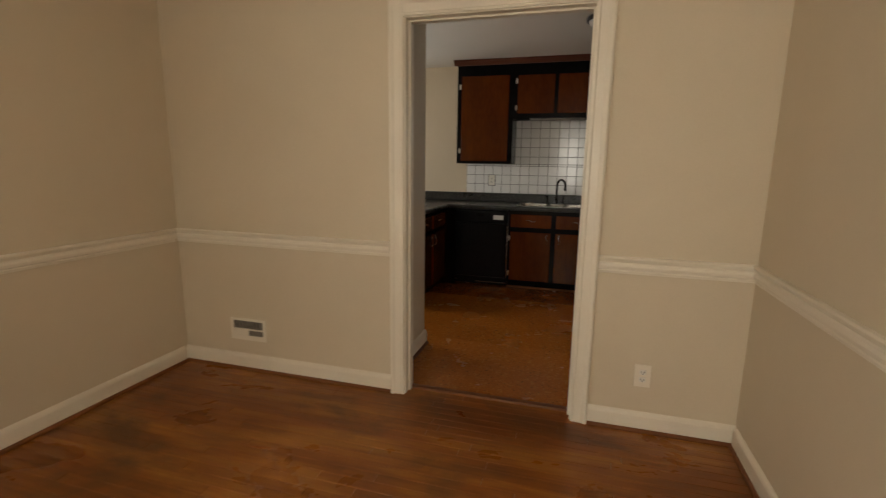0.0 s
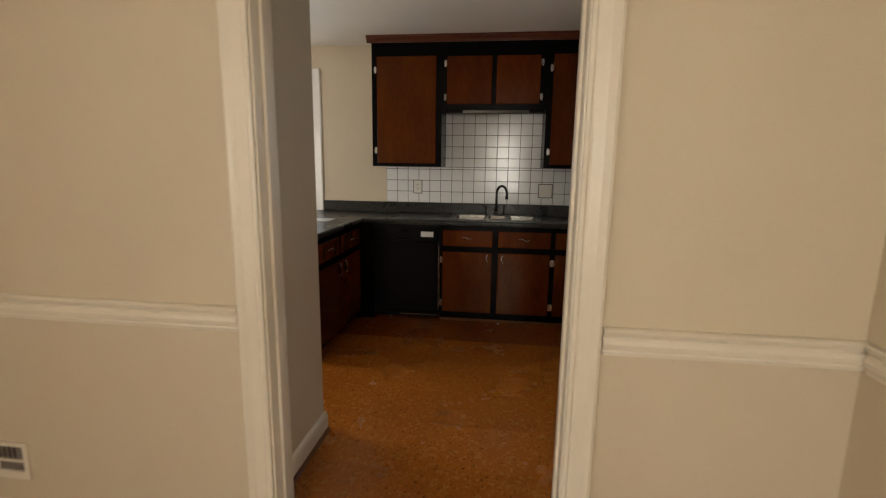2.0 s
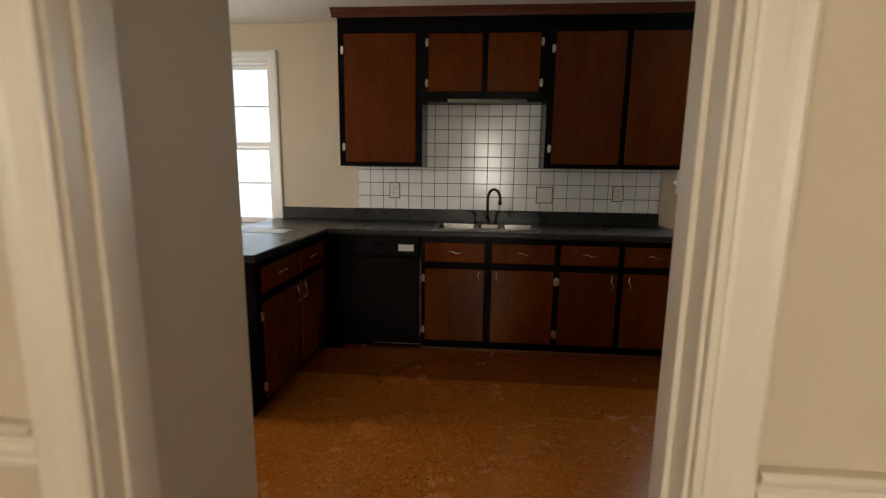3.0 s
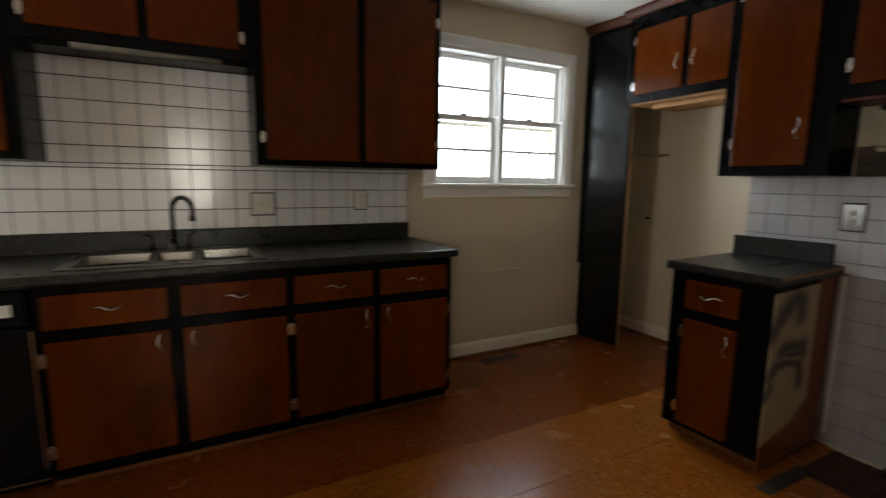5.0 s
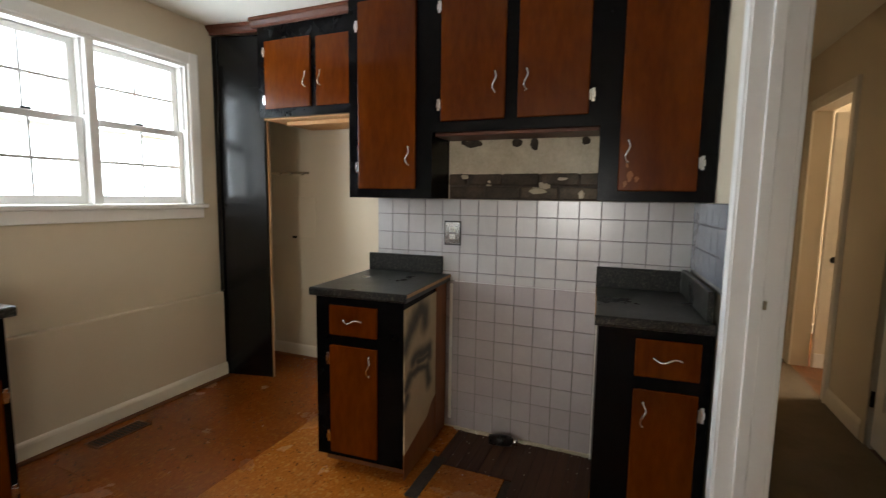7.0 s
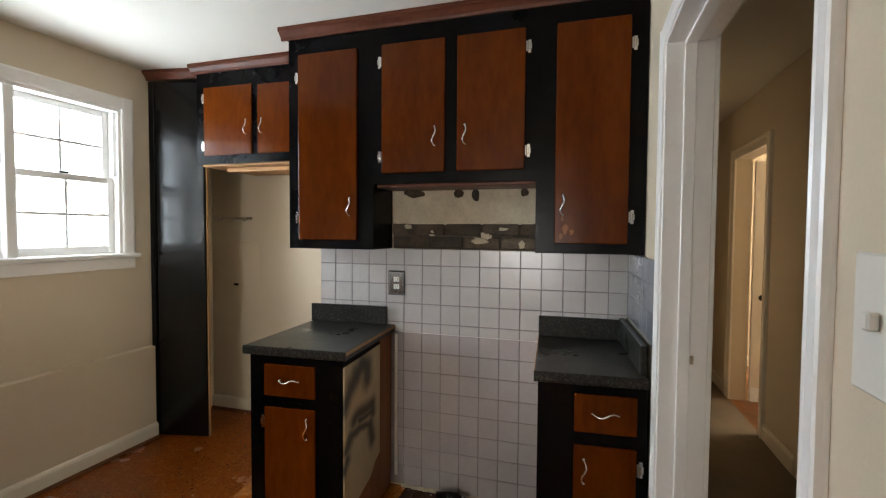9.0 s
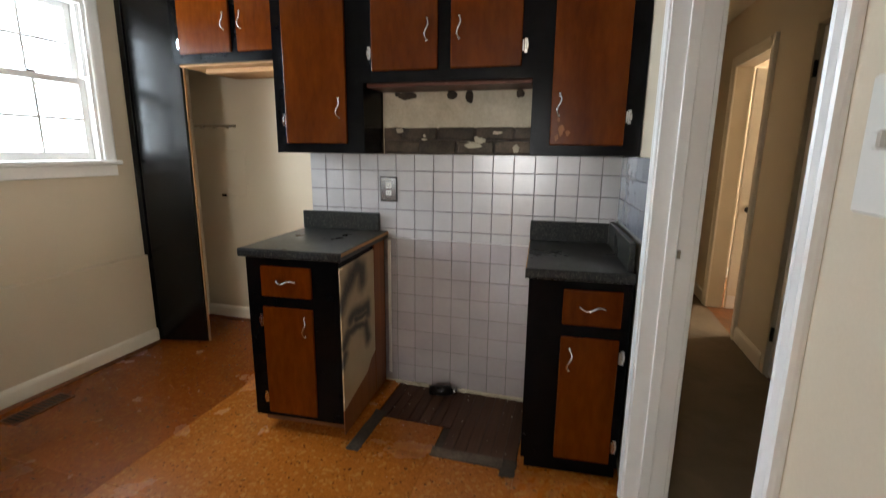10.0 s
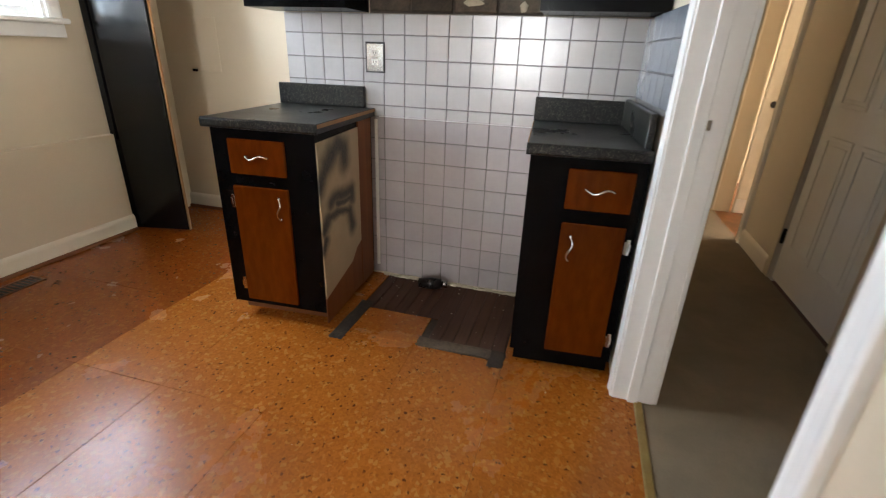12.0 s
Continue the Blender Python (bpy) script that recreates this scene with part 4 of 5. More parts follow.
part("return", profile(CROWN, (-1.17, SINK_WALL - UD, UZ1), (-1.17, SINK_WALL - 0.001, UZ1), (-1, 0, 0)), CROWNWOOD, t)
part("return", profile(CROWN, (1.435, SINK_WALL - UD, UZ1), (1.435, SINK_WALL - 0.001, UZ1), (1, 0, 0)), CROWNWOOD, t)
part("top_board", fbox("n", -1.17, 1.435, 0.002, UD - 0.001, UZ1 + 0.0005, UZ1 + 0.058), BLACK, t)

# ---- stove side: base cabinets and worktops ----
t = thing("base_cabinet", (2.55, 3.31, 0), "narrow black base cabinet with a bare spray-painted side", "cabinet")
carcass("e", t, 3.085, 3.545, BD, 0.075, 0.874, [(3.225, 3.455, 0.11, 0.63), (3.225, 3.455, 0.70, 0.82)])
part("toe_kick", fbox("e", 3.11, 3.545, 0.01, 0.53, 0, 0.0745), TIMBER, t, "brown wooden plinth")
part("side_panel", profile([(2.243, 0.145), (2.54, 0.205), (2.60, 0.255), (2.66, 0.275), (2.66, 0.845), (2.243, 0.838)], (0, 3.079, 0), (0, 3.0845, 0), (1, 0, 0)), SPRAY, t, "bare tan board with black spray-paint strokes")
part("side_strip", fbox("e", 3.0775, 3.0845, 0.03, 0.188, 0.02, 0.868), STAINED, t, "raw brown wood strip")
part("side_foot", profile([(2.243, 0.02), (2.755, 0.02), (2.755, 0.29), (2.66, 0.28), (2.243, 0.16)], (0, 3.0805, 0), (0, 3.0848, 0), (1, 0, 0)), STAINED, t, "stained raw wood at the bottom")
door("e", t, 3.213, 3.465, 0.10, 0.64, BD, (3.25, 0.555, True), 3.478)
door("e", t, 3.213, 3.465, 0.69, 0.835, BD, (3.335, 0.765, False), None, "drawer_front")
askew(t)
t = thing("base_cabinet", (2.55, 2.06, 0), "narrow black base cabinet with stained door by the hall", "cabinet")
carcass("e", t, 1.893, 2.285, BD - 0.015, 0.075, 0.874, [(1.940, 2.14, 0.11, 0.63), (1.940, 2.14, 0.70, 0.82)])
part("toe_kick", fbox("e", 1.893, 2.27, 0.01, 0.55, 0, 0.0745), BLACK, t)
part("side_strip", fbox("e", 2.2855, 2.291, 0.02, 0.06, 0.02, 0.868), PLASTIC, t, "pale painted strip at the wall")
door("e", t, 1.928, 2.150, 0.10, 0.64, BD - 0.015, (2.113, 0.545, True), 1.916)
door("e", t, 1.928, 2.150, 0.69, 0.835, BD - 0.015, (2.038, 0.765, False), None, "drawer_front")
askew(t, (2.85, 2.285, 0), (-0.012, 0.010, 0), 4.0)
EDGE = [(0, 0), (0.006, 0.002), (0.009, 0.010), (0.009, 0.032), (0.005, 0.039), (0, 0.0405)]
for u0, u1, corner in ((3.06, 3.565, False), (1.897, 2.300, True)):
    t = thing("worktop", (2.5, (u0 + u1) / 2, 0.875), "short dark speckled laminate worktop, raw brown end at the stove gap", "worktop", "stove worktops")
    part("top", fbox("e", u0 + 0.004, u1 - 0.004, 0.002, 0.630, 0.8755, 0.914), COUNTER, t)
    part("front_edge", profile(EDGE, (STOVE_WALL - 0.630, u0, 0.8745), (STOVE_WALL - 0.630, u1, 0.8745), (-1, 0, 0)), COUNTER, t)
    part("splash", fbox("e", u0 + 0.045 if not corner else u0 + 0.024, u1, 0.010, 0.032, 0.9145, 1.015, 0.003), COUNTER, t)
    cut = u0 + 0.0035 if not corner else u1 - 0.0035
    part("raw_end", fbox("e", cut - 0.0035, cut + 0.0035, 0.004, 0.628, 0.8765 if corner else 0.897, 0.911), EDGEWOOD, t, "raw chipboard edge")
    if corner:
        part("side_splash", box(2.255, STOVE_WALL - 0.0325, u0 + 0.001, u0 + 0.0235, 0.9145, 1.025, 0.003), COUNTER, t)
        askew(t, (2.85, 2.300, 0), (-0.010, 0.010, 0), 4.0)
    else:
        askew(t)

# ---- stove side: wall cabinets ----
G = "stove wall cabinets"
SD = 0.245
wall_cabinet("e", 3.12, 3.615, 1.34, UZ1, [(3.207, 3.55, 1.387, 2.355, 3.245, 3.563)], "tall black wall cabinet with one glossy stained door", G, SD)
wall_cabinet("e", 2.31, 3.12, 1.672, UZ1, [(2.742, 3.07, 1.722, 2.355, 2.79, 3.083), (2.362, 2.682, 1.722, 2.355, 2.64, 2.349)], "short black wall cabinet with two doors over stove gap", G, SD)
scuffed = wall_cabinet("e", 1.849, 2.31, 1.34, UZ1, [(1.918, 2.225, 1.385, 2.355, 2.19, 1.905)], "tall black wall cabinet with one scuffed stained door", G, SD)
worn = [q for q in scuffed.children if q.name.startswith("door")][0]
for yy, zz, w, h in ((2.178, 1.450, 0.013, 0.022), (2.196, 1.418, 0.009, 0.014), (2.150, 1.435, 0.010, 0.012), (2.19, 1.50, 0.006, 0.016)):
    bm = bmesh.new()
    bmesh.ops.create_circle(bm, cap_ends=True, segments=14, radius=1, matrix=Matrix.Translation((STOVE_WALL - SD - 0.0164, yy, zz)) @ Matrix.Diagonal((1, w, h, 1)) @ pose(0, 0, 0, 0, 90, 0))
    for v in bm.verts:
        v.co += Vector((0, random.uniform(-1, 1) * w * 0.35, random.uniform(-1, 1) * h * 0.35))
    part("worn_patch", bm, STAINED, worn, "pale scuff worn through the stain")
solid("trim_board", fbox("e", 2.315, 3.115, 0.006, SD - 0.03, 1.655, 1.6715, 0.002), CROWNWOOD, "dark red-brown board under the short wall cabinet", "board")
t = thing("crown_moulding", (2.6, 2.7, 2.44), "dark brown crown moulding over the stove cabinets", "moulding")
part("front", profile(CROWN, (STOVE_WALL - SD, 1.849, UZ1), (STOVE_WALL - SD, 3.655, UZ1), (-1, 0, 0)), CROWNWOOD, t)
part("return", profile(CROWN, (STOVE_WALL - SD, 3.615, UZ1), (STOVE_WALL, 3.615, UZ1), (0, 1, 0)), CROWNWOOD, t)
part("top_board", fbox("e", 1.849, 3.615, 0.002, SD - 0.001, UZ1 + 0.0005, UZ1 + 0.058), BLACK, t)

# fridge alcove: cabinet above and tall end panel
FD = ALCOVE_WALL - 2.90
t = thing("wall_cabinet", (3.18, 4.08, 1.86), "black cabinet with two stained doors above the empty fridge alcove", "cabinet")
carcass("f", t, 3.62, 4.525, FD, 1.86, UZ1, [(3.755, 4.035, 1.92, 2.32), (4.105, 4.445, 1.92, 2.32)])
door("f", t, 3.74, 4.045, 1.912, 2.335, FD, (4.01, 2.08, True), None)
door("f", t, 4.09, 4.458, 1.912, 2.345, FD, (4.125, 2.08, True), 4.471)
part("underside", box(2.93, 3.44, 3.64, 4.51, 1.850, 1.8595), RAWWOOD, t, "bare plywood underside")
part("cleat", box(3.02, 3.06, 3.66, 4.40, 1.822, 1.8495, 0.003), RAWWOOD, t, "raw wood cleat")
t = thing("crown_moulding", (2.9, 4.1, 2.44), "dark brown crown moulding stepping along the fridge cabinet", "moulding")
part("front", profile(CROWN, (2.90, 3.62, UZ1), (2.90, 4.56, UZ1), (-1, 0, 0)), CROWNWOOD, t)
part("front", profile(CROWN, (2.962, 4.56, UZ1), (2.905, 4.949, UZ1), (-1, 0, 0)), CROWNWOOD, t)
part("top_board", box(2.902, 3.45, 3.62, 4.525, UZ1 + 0.0005, 2.498), BLACK, t)
t = thing("tall_panel", (2.97, 4.75, 0), "tall black painted end panel with a door front, raw wooden edge", "panel")
M = Matrix.Translation((3.004, 4.556, 0)) @ pose(0, 0, 0, 0, 0, 13.0)


def tilted(bm):
    bmesh.ops.transform(bm, matrix=M, verts=bm.verts[:])
    return bm


part("board", tilted(box(0.0, 0.020, 0.006, 0.412, 0.004, 2.438, 0.002)), GLOSSBLACK, t)
part("edge", tilted(box(0.0, 0.0205, 0.0, 0.0055, 0.004, 1.857)), EDGEWOOD, t, "raw wood edge")
part("door", tilted(box(-0.012, -0.0005, 0.012, 0.345, 0.03, 2.085, 0.003, 2)), GLOSSBLACK, t, "plain black door front")
part("lip", tilted(box(-0.012, -0.0005, 0.362, 0.40, 0.60, 2.43, 0.003)), GLOSSBLACK, t)
t = thing("wall_bracket", (3.45, 4.75, 1.53), "small metal shelf strip fixed to the alcove wall", "bracket")
part("strip", box(ALCOVE_WALL - 0.012, ALCOVE_WALL - 0.0005, 4.56, 4.94, 1.515, 1.535, 0.002), CHROME, t)
for k in range(3):
    part("hook", box(ALCOVE_WALL - 0.028, ALCOVE_WALL - 0.0125, 4.60 + 0.12 * k, 4.63 + 0.12 * k, 1.505, 1.525, 0.003), CHROME, t)
t = thing("access_panel", (3.45, 4.62, 1.0), "flat cream access panel with dark latch on alcove wall", "panel")
part("cover", box(ALCOVE_WALL - 0.006, ALCOVE_WALL - 0.0005, 4.50, 4.73, 1.005, 1.34, 0.002), PAINT, t)
part("latch", box(ALCOVE_WALL - 0.016, ALCOVE_WALL - 0.0065, 4.69, 4.73, 1.0, 1.016, 0.002), BLACK, t)


# ---- fixtures ----
t = thing("ceiling_light", (0.37, 3.36, 2.40), "unlit round ceiling light with bronze ring and white dome", "ceiling light")


def lathe(rows, at, sides=32):
    bm = bmesh.new()
    rings = [[bm.verts.new((at[0] + rr * math.cos(2 * math.pi * k / sides), at[1] + rr * math.sin(2 * math.pi * k / sides), at[2] + zz)) for k in range(sides)] for rr, zz in rows]
    for a, b in zip(rings, rings[1:]):
        for k in range(sides):
            bm.faces.new((a[k], a[(k + 1) % sides], b[(k + 1) % sides], b[k])).smooth = True
    return bm


part("ring", lathe([(0.02, 0), (0.165, 0), (0.172, -0.012), (0.168, -0.032), (0.155, -0.036), (0.150, -0.030)], (0.37, 3.36, CEILING - 0.001)), BRONZE, t, "dark bronze ring")
part("dome", lathe([(0.152, -0.03), (0.145, -0.050), (0.12, -0.072), (0.08, -0.088), (0.03, -0.095), (0.001, -0.096)], (0.37, 3.36, CEILING - 0.001)), PLASTIC, t, "frosted white glass dome")

def outlet(name, side, u, z, w, h, slots, label, plate=PLASTIC, d0=0.009, wall=None):
    pos = (lambda a, b, c: wall(a, b, c)) if wall else (lambda a, b, c: at_face(side, a, b, c))

    def bx(a0, a1, b0, b1, c0, c1, bev=0.0, into=None):
        p, q = pos(a0, b0, c0), pos(a1, b1, c1)
        return box(p[0], q[0], p[1], q[1], p[2], q[2], bev, 1, into)
    t = thing(name, pos(u, d0, z), label, "outlet" if "outlet" in name else "switch")
    part("gap", bx(u - w / 2 - 0.006, u + w / 2 + 0.006, d0 - 0.0002, d0 + 0.0012, z - h / 2 - 0.006, z + h / 2 + 0.006), DARK if side else PAINT, t)
    part("plate", bx(u - w / 2, u + w / 2, d0, d0 + 0.006, z - h / 2, z + h / 2, 0.0025), plate, t)
    for du, kind in slots:
        if kind == "duplex":
            for dz in (-0.02, 0.02):
                s = part("socket", bx(u + du - 0.016, u + du + 0.016, d0 + 0.006, d0 + 0.009, z + dz - 0.014, z + dz + 0.014, 0.002), PLASTIC, t)
                sl = bmesh.new()
                for dx in (-0.0065, 0.0065):
                    bx(u + du + dx - 0.0015, u + du + dx + 0.0015, d0 + 0.009, d0 + 0.0096, z + dz - 0.004, z + dz + 0.006, into=sl)
                bx(u + du - 0.0025, u + du + 0.0025, d0 + 0.009, d0 + 0.0096, z + dz - 0.011, z + dz - 0.007, into=sl)
                part("slot", sl, DARK, s)
        else:
            part("toggle", bx(u + du - 0.005, u + du + 0.005, d0 + 0.006, d0 + 0.016, z - 0.004, z + 0.012, 0.002), PLASTIC, t)
    return t


outlet("wall_outlet", "n", -0.80, 1.17, 0.078, 0.122, [(0, "duplex")], "white duplex outlet on the tiled sink wall", PLASTIC)
outlet("light_switch", "n", 0.44, 1.15, 0.122, 0.122, [(-0.023, "toggle"), (0.023, "toggle")], "double light switch plate beside the sink")
outlet("wall_outlet", "n", 1.025, 1.17, 0.078, 0.118, [(0, "duplex")], "white duplex outlet on the tiled sink wall")
outlet("wall_outlet", "e", 3.09, 1.148, 0.088, 0.125, [(0, "duplex")], "duplex outlet with a steel plate above the worktop", CHROME)
outlet("wall_outlet", "", 0.60, 0.307, 0.080, 0.122, [(0, "duplex")], "cream painted duplex outlet low on the dining wall", TRIM, 0.0005, lambda a, b, c: (a, DIN_Y - b, c))
outlet("light_switch", "", 0.93, 1.36, 0.078, 0.122, [(0, "toggle")], "white light switch by the hall doorway", PLASTIC, 0.0005, lambda a, b, c: (a, KIT_Y + b, c))

t = thing("wall_vent", (-1.78, DIN_Y, 0.225), "white wall register, louvres half broken away, low on the wall", "vent")
v0, v1, vz0, vz1 = -1.92, -1.655, 0.205, 0.350
part("frame", boxes((v0, v0 + 0.02, DIN_Y - 0.01, DIN_Y - 0.0005, vz0, vz1), (v1 - 0.02, v1, DIN_Y - 0.01, DIN_Y - 0.0005, vz0, vz1), (v0 + 0.02, v1 - 0.02, DIN_Y - 0.01, DIN_Y - 0.0005, vz1 - 0.015, vz1), (v0 + 0.02, v1 - 0.02, DIN_Y - 0.01, DIN_Y - 0.0005, vz0, vz0 + 0.03),
                    (v0 + 0.02, v1 - 0.02, DIN_Y - 0.009, DIN_Y - 0.0005, 0.272, 0.281)), TRIM, t)
part("backing", box(v0 + 0.02, v1 - 0.02, DIN_Y - 0.0025, DIN_Y - 0.0005, vz0 + 0.03, vz1 - 0.015), VENTGREY, t)
part("blank", box(v0 + 0.02, (v0 + v1) / 2, DIN_Y - 0.007, DIN_Y - 0.0028, vz0 + 0.03, 0.272), TRIM, t)
for k in range(9):
    part("louvre", box(v0 + 0.03 + 0.022 * k, v0 + 0.033 + 0.022 * k, DIN_Y - 0.007, DIN_Y - 0.0028, 0.281, vz1 - 0.015), STEEL, t)
t = thing("floor_register", (2.0, 4.75, 0), "brown floor register below the window", "vent")
part("frame", boxes((1.86, 2.16, 4.70, 4.712, 0.0005, 0.006), (1.86, 2.16, 4.80, 4.812, 0.0005, 0.006), (1.86, 1.872, 4.712, 4.80, 0.0005, 0.006), (2.148, 2.16, 4.712, 4.80, 0.0005, 0.006)), TIMBER, t)
part("grille", box(1.872, 2.148, 4.712, 4.80, 0.0005, 0.0025), DARK, t)
for k in range(12):
    part("slat", box(1.882 + 0.0225 * k, 1.888 + 0.0225 * k, 4.712, 4.80, 0.0026, 0.005), TIMBER, t)

# stove gap: gas stub, exposed plaster and floor
t = thing("gas_pipe", (2.77, 2.72, 0), "black capped gas stub lying on the bare floor", "pipe")
part("elbow", tube([(2.75, 2.82, 0.030), (2.758, 2.75, 0.034), (2.768, 2.70, 0.034)], [0.026, 0.032, 0.027], 12), BRONZE, t)
part("nut", tube([(2.768, 2.699, 0.034), (2.771, 2.665, 0.034)], 0.019, 6), CHROME, t)
solid("wall_strip", fbox("e", 3.082, 3.100, 0.0095, 0.016, 0.06, 0.862, 0.002), PLASTIC, "pale ragged strip on the tiles beside the cabinet", "strip")
solid("caulk_line", fbox("e", 2.285, 3.075, 0.0088, 0.0112, 0.8745, 0.8785, 0.001), TILE, "thin broken line of grey caulk across the tiles", "caulk")
t = thing("plaster_patch", (STOVE_WALL, 2.715, 1.475), "stained old plaster with adhesive blobs over the stove gap", "plaster")
bm = box(STOVE_WALL - 0.010, STOVE_WALL - 0.0005, 2.316, 3.114, 1.475, 1.654)
bmesh.ops.subdivide_edges(bm, edges=[g for g in bm.edges if abs(g.verts[0].co.y - g.verts[1].co.y) > 0.1], cuts=36)
for v in bm.verts:
    if v.co.z < 1.48:
        v.co.z += random.uniform(-0.006, 0.010)
part("skim_coat", bm, PLASTER, t)
for yy, zz, w, h in ((2.98, 1.638, 0.05, 0.022), (3.03, 1.645, 0.02, 0.014), (2.74, 1.636, 0.028, 0.022), (2.645, 1.628, 0.022, 0.032), (2.39, 1.635, 0.02, 0.02)):
    bm = bmesh.new()
    bmesh.ops.create_icosphere(bm, subdivisions=2, radius=1, matrix=Matrix.Translation((STOVE_WALL - 0.010, yy, zz)) @ Matrix.Diagonal((0.004, w, h, 1)))
    for v in bm.verts:
        v.co += Vector((0, random.uniform(-1, 1) * w * 0.2, random.uniform(-1, 1) * h * 0.2))
    part("adhesive_blob", bm, TAR, t, "dark blob of old adhesive")

# ---- hall ----
t = thing("door_1", (3.2, HALL_S, 0), "closed white six-panel door in the hall wall", "door", kind="structure")
part("slab", box(2.815, 3.585, HALL_S - 0.05, HALL_S - 0.012, 0.008, 2.035, 0.003), CASING, t)
for x0, x1 in ((2.90, 3.16), (3.24, 3.50)):
    for z0, z1 in ((0.22, 0.86), (1.0, 1.60), (1.70, 1.93)):
        part("panel", boxes((x0, x1, HALL_S - 0.0118, HALL_S - 0.006, z0, z0 + 0.022), (x0, x1, HALL_S - 0.0118, HALL_S - 0.006, z1 - 0.022, z1), (x0, x0 + 0.022, HALL_S - 0.0118, HALL_S - 0.006, z0 + 0.022, z1 - 0.022),
                            (x1 - 0.022, x1, HALL_S - 0.0118, HALL_S - 0.006, z0 + 0.022, z1 - 0.022), (x0 + 0.04, x1 - 0.04, HALL_S - 0.0118, HALL_S - 0.007, z0 + 0.04, z1 - 0.04), bev=0.002), CASING, t)
for zz in (0.27, 1.82):
    part("hinge", box(3.586, 3.612, HALL_S - 0.011, HALL_S + 0.006, zz - 0.045, zz + 0.045, 0.002), BRONZE, t)
setting("trim", boxes((3.60, 3.655, HALL_S + 0.0005, HALL_S + 0.014, 0, 2.10), (2.745, 2.80, HALL_S + 0.0005, HALL_S + 0.014, 0, 2.10), (2.80, 3.60, HALL_S + 0.0005, HALL_S + 0.014, 2.05, 2.10), bev=0.003), PAINT, "beige painted door casing in the hall", "door casing")
t = thing("door_2", (D1 - 0.03, 0.4, 0), "open cream door standing into the room beyond the hall", "door", kind="structure")
part("slab", box(D1 - 0.045, D1 - 0.008, 0.02, HALL_S - 0.13, 0.01, 2.04, 0.003), TRIM, t)
part("bottom_rail", box(D1 - 0.053, D1 - 0.0455, 0.03, HALL_S - 0.135, 0.012, 0.13, 0.003), CASING, t)
part("door_knob", tube([(D1 - 0.046, 0.69, 0.90), (D1 - 0.075, 0.69, 0.90), (D1 - 0.085, 0.69, 0.90), (D1 - 0.10, 0.69, 0.90)], [0.012, 0.012, 0.026, 0.018], 14), BRONZE, t)

# ---- pieces: tiles, bricks, floors ----
P = 0.1085


def tile_mesh(axis, w, h, material):
    k = 0.0021 if material is TILE else 0.0014
    r = {"y": (-w / 2 + k, w / 2 - k, -0.008, 0, -h / 2 + k, h / 2 - k), "x": (-0.008, 0, -w / 2 + k, w / 2 - k, -h / 2 + k, h / 2 - k), "-y": (-w / 2 + k, w / 2 - k, 0, 0.008, -h / 2 + k, h / 2 - k)}[axis]
    return mesh_of("tile", box(*r, bev=0.0016), material)


TILES = {}


def tile_run(parent, axis, fix, u_edges, z_edges, material, skip=lambda u, z: False):
    for a, b in zip(u_edges, u_edges[1:]):
        for c, e in zip(z_edges, z_edges[1:]):
            u, z = (a + b) / 2, (c + e) / 2
            if skip(u, z):
                continue
            key = (axis, round(b - a, 4), round(e - c, 4), material.name)
            if key not in TILES:
                TILES[key] = tile_mesh(axis, b - a, e - c, material)
            ob = piece("tile", TILES[key], parent, (u, fix, z) if axis != "x" else (fix, u, z))
            tilt = random.uniform(-0.35, 0.35), random.uniform(-0.35, 0.35)
            ob.matrix_basis = ob.matrix_basis @ pose(0, 0, 0, tilt[0] if axis != "x" else 0, tilt[1] if axis == "x" else 0, tilt[1] if axis != "x" else tilt[0])


def steps(a, b, start=None):
    """Edges from a to b at the tile pitch, with cut tiles at the ends."""
    s = a if start is None else start
    e = [a]
    q = s
    while q < b - 1e-6:
        if q > a + 0.01:
            e.append(q)
        q += P
    if b - e[-1] < 0.012:
        e.pop()
    return e + [b]


bed = setting("wall_tiling", boxes((-1.115, 1.352, SINK_WALL - 0.0042, SINK_WALL - 0.0006, 1.0155, 1.364), (-0.529, 0.384, SINK_WALL - 0.0042, SINK_WALL - 0.0006, 1.364, 1.8645)), GROUT, "white glazed square tiles with dark grout behind the sink", "tiling")
tile_run(bed, "y", SINK_WALL - 0.0008, steps(-1.115, 1.352), steps(1.0155, 1.364), TILE)
tile_run(bed, "y", SINK_WALL - 0.0008, steps(-0.529, 0.384, -1.115 + 6 * P), steps(1.364, 1.8645, 1.0155 + 4 * P), TILE)
bed = setting("wall_tiling", boxes((STOVE_WALL - 0.0042, STOVE_WALL - 0.0006, 1.8605, 3.572, 0.012, 1.338)), GREYGROUT, "silvery grey-white square tiles behind the stove gap", "tiling")
low = [0.012] + [0.876 - 0.108 * k for k in range(7, -1, -1)]
zed = [0.876, 0.930, 1.036, 1.142, 1.248, 1.338]
across = [1.8605] + [1.980 + 0.1067 * k for k in range(15)] + [3.572]
tile_run(bed, "x", STOVE_WALL - 0.0008, across, zed, GREYTILE, lambda u, z: z < 0.9 and (u > 3.16 or u < 2.2))
tile_run(bed, "x", STOVE_WALL - 0.0008, across, low, LILACTILE, lambda u, z: u > 3.16 or u < 2.2)
bed = setting("wall_tiling", boxes((2.25, STOVE_WALL - 0.010, KIT_Y + 0.0006, KIT_Y + 0.0042, 1.016, 1.338)), GREYGROUT, "slate-blue square tiles on the wall return", "tiling")
RETURN = Matrix.Translation((2.24, 1.848, 0)) @ pose(0, 0, 0, 0, 0, 4.0) @ Matrix.Translation((-2.24, -1.848, 0))
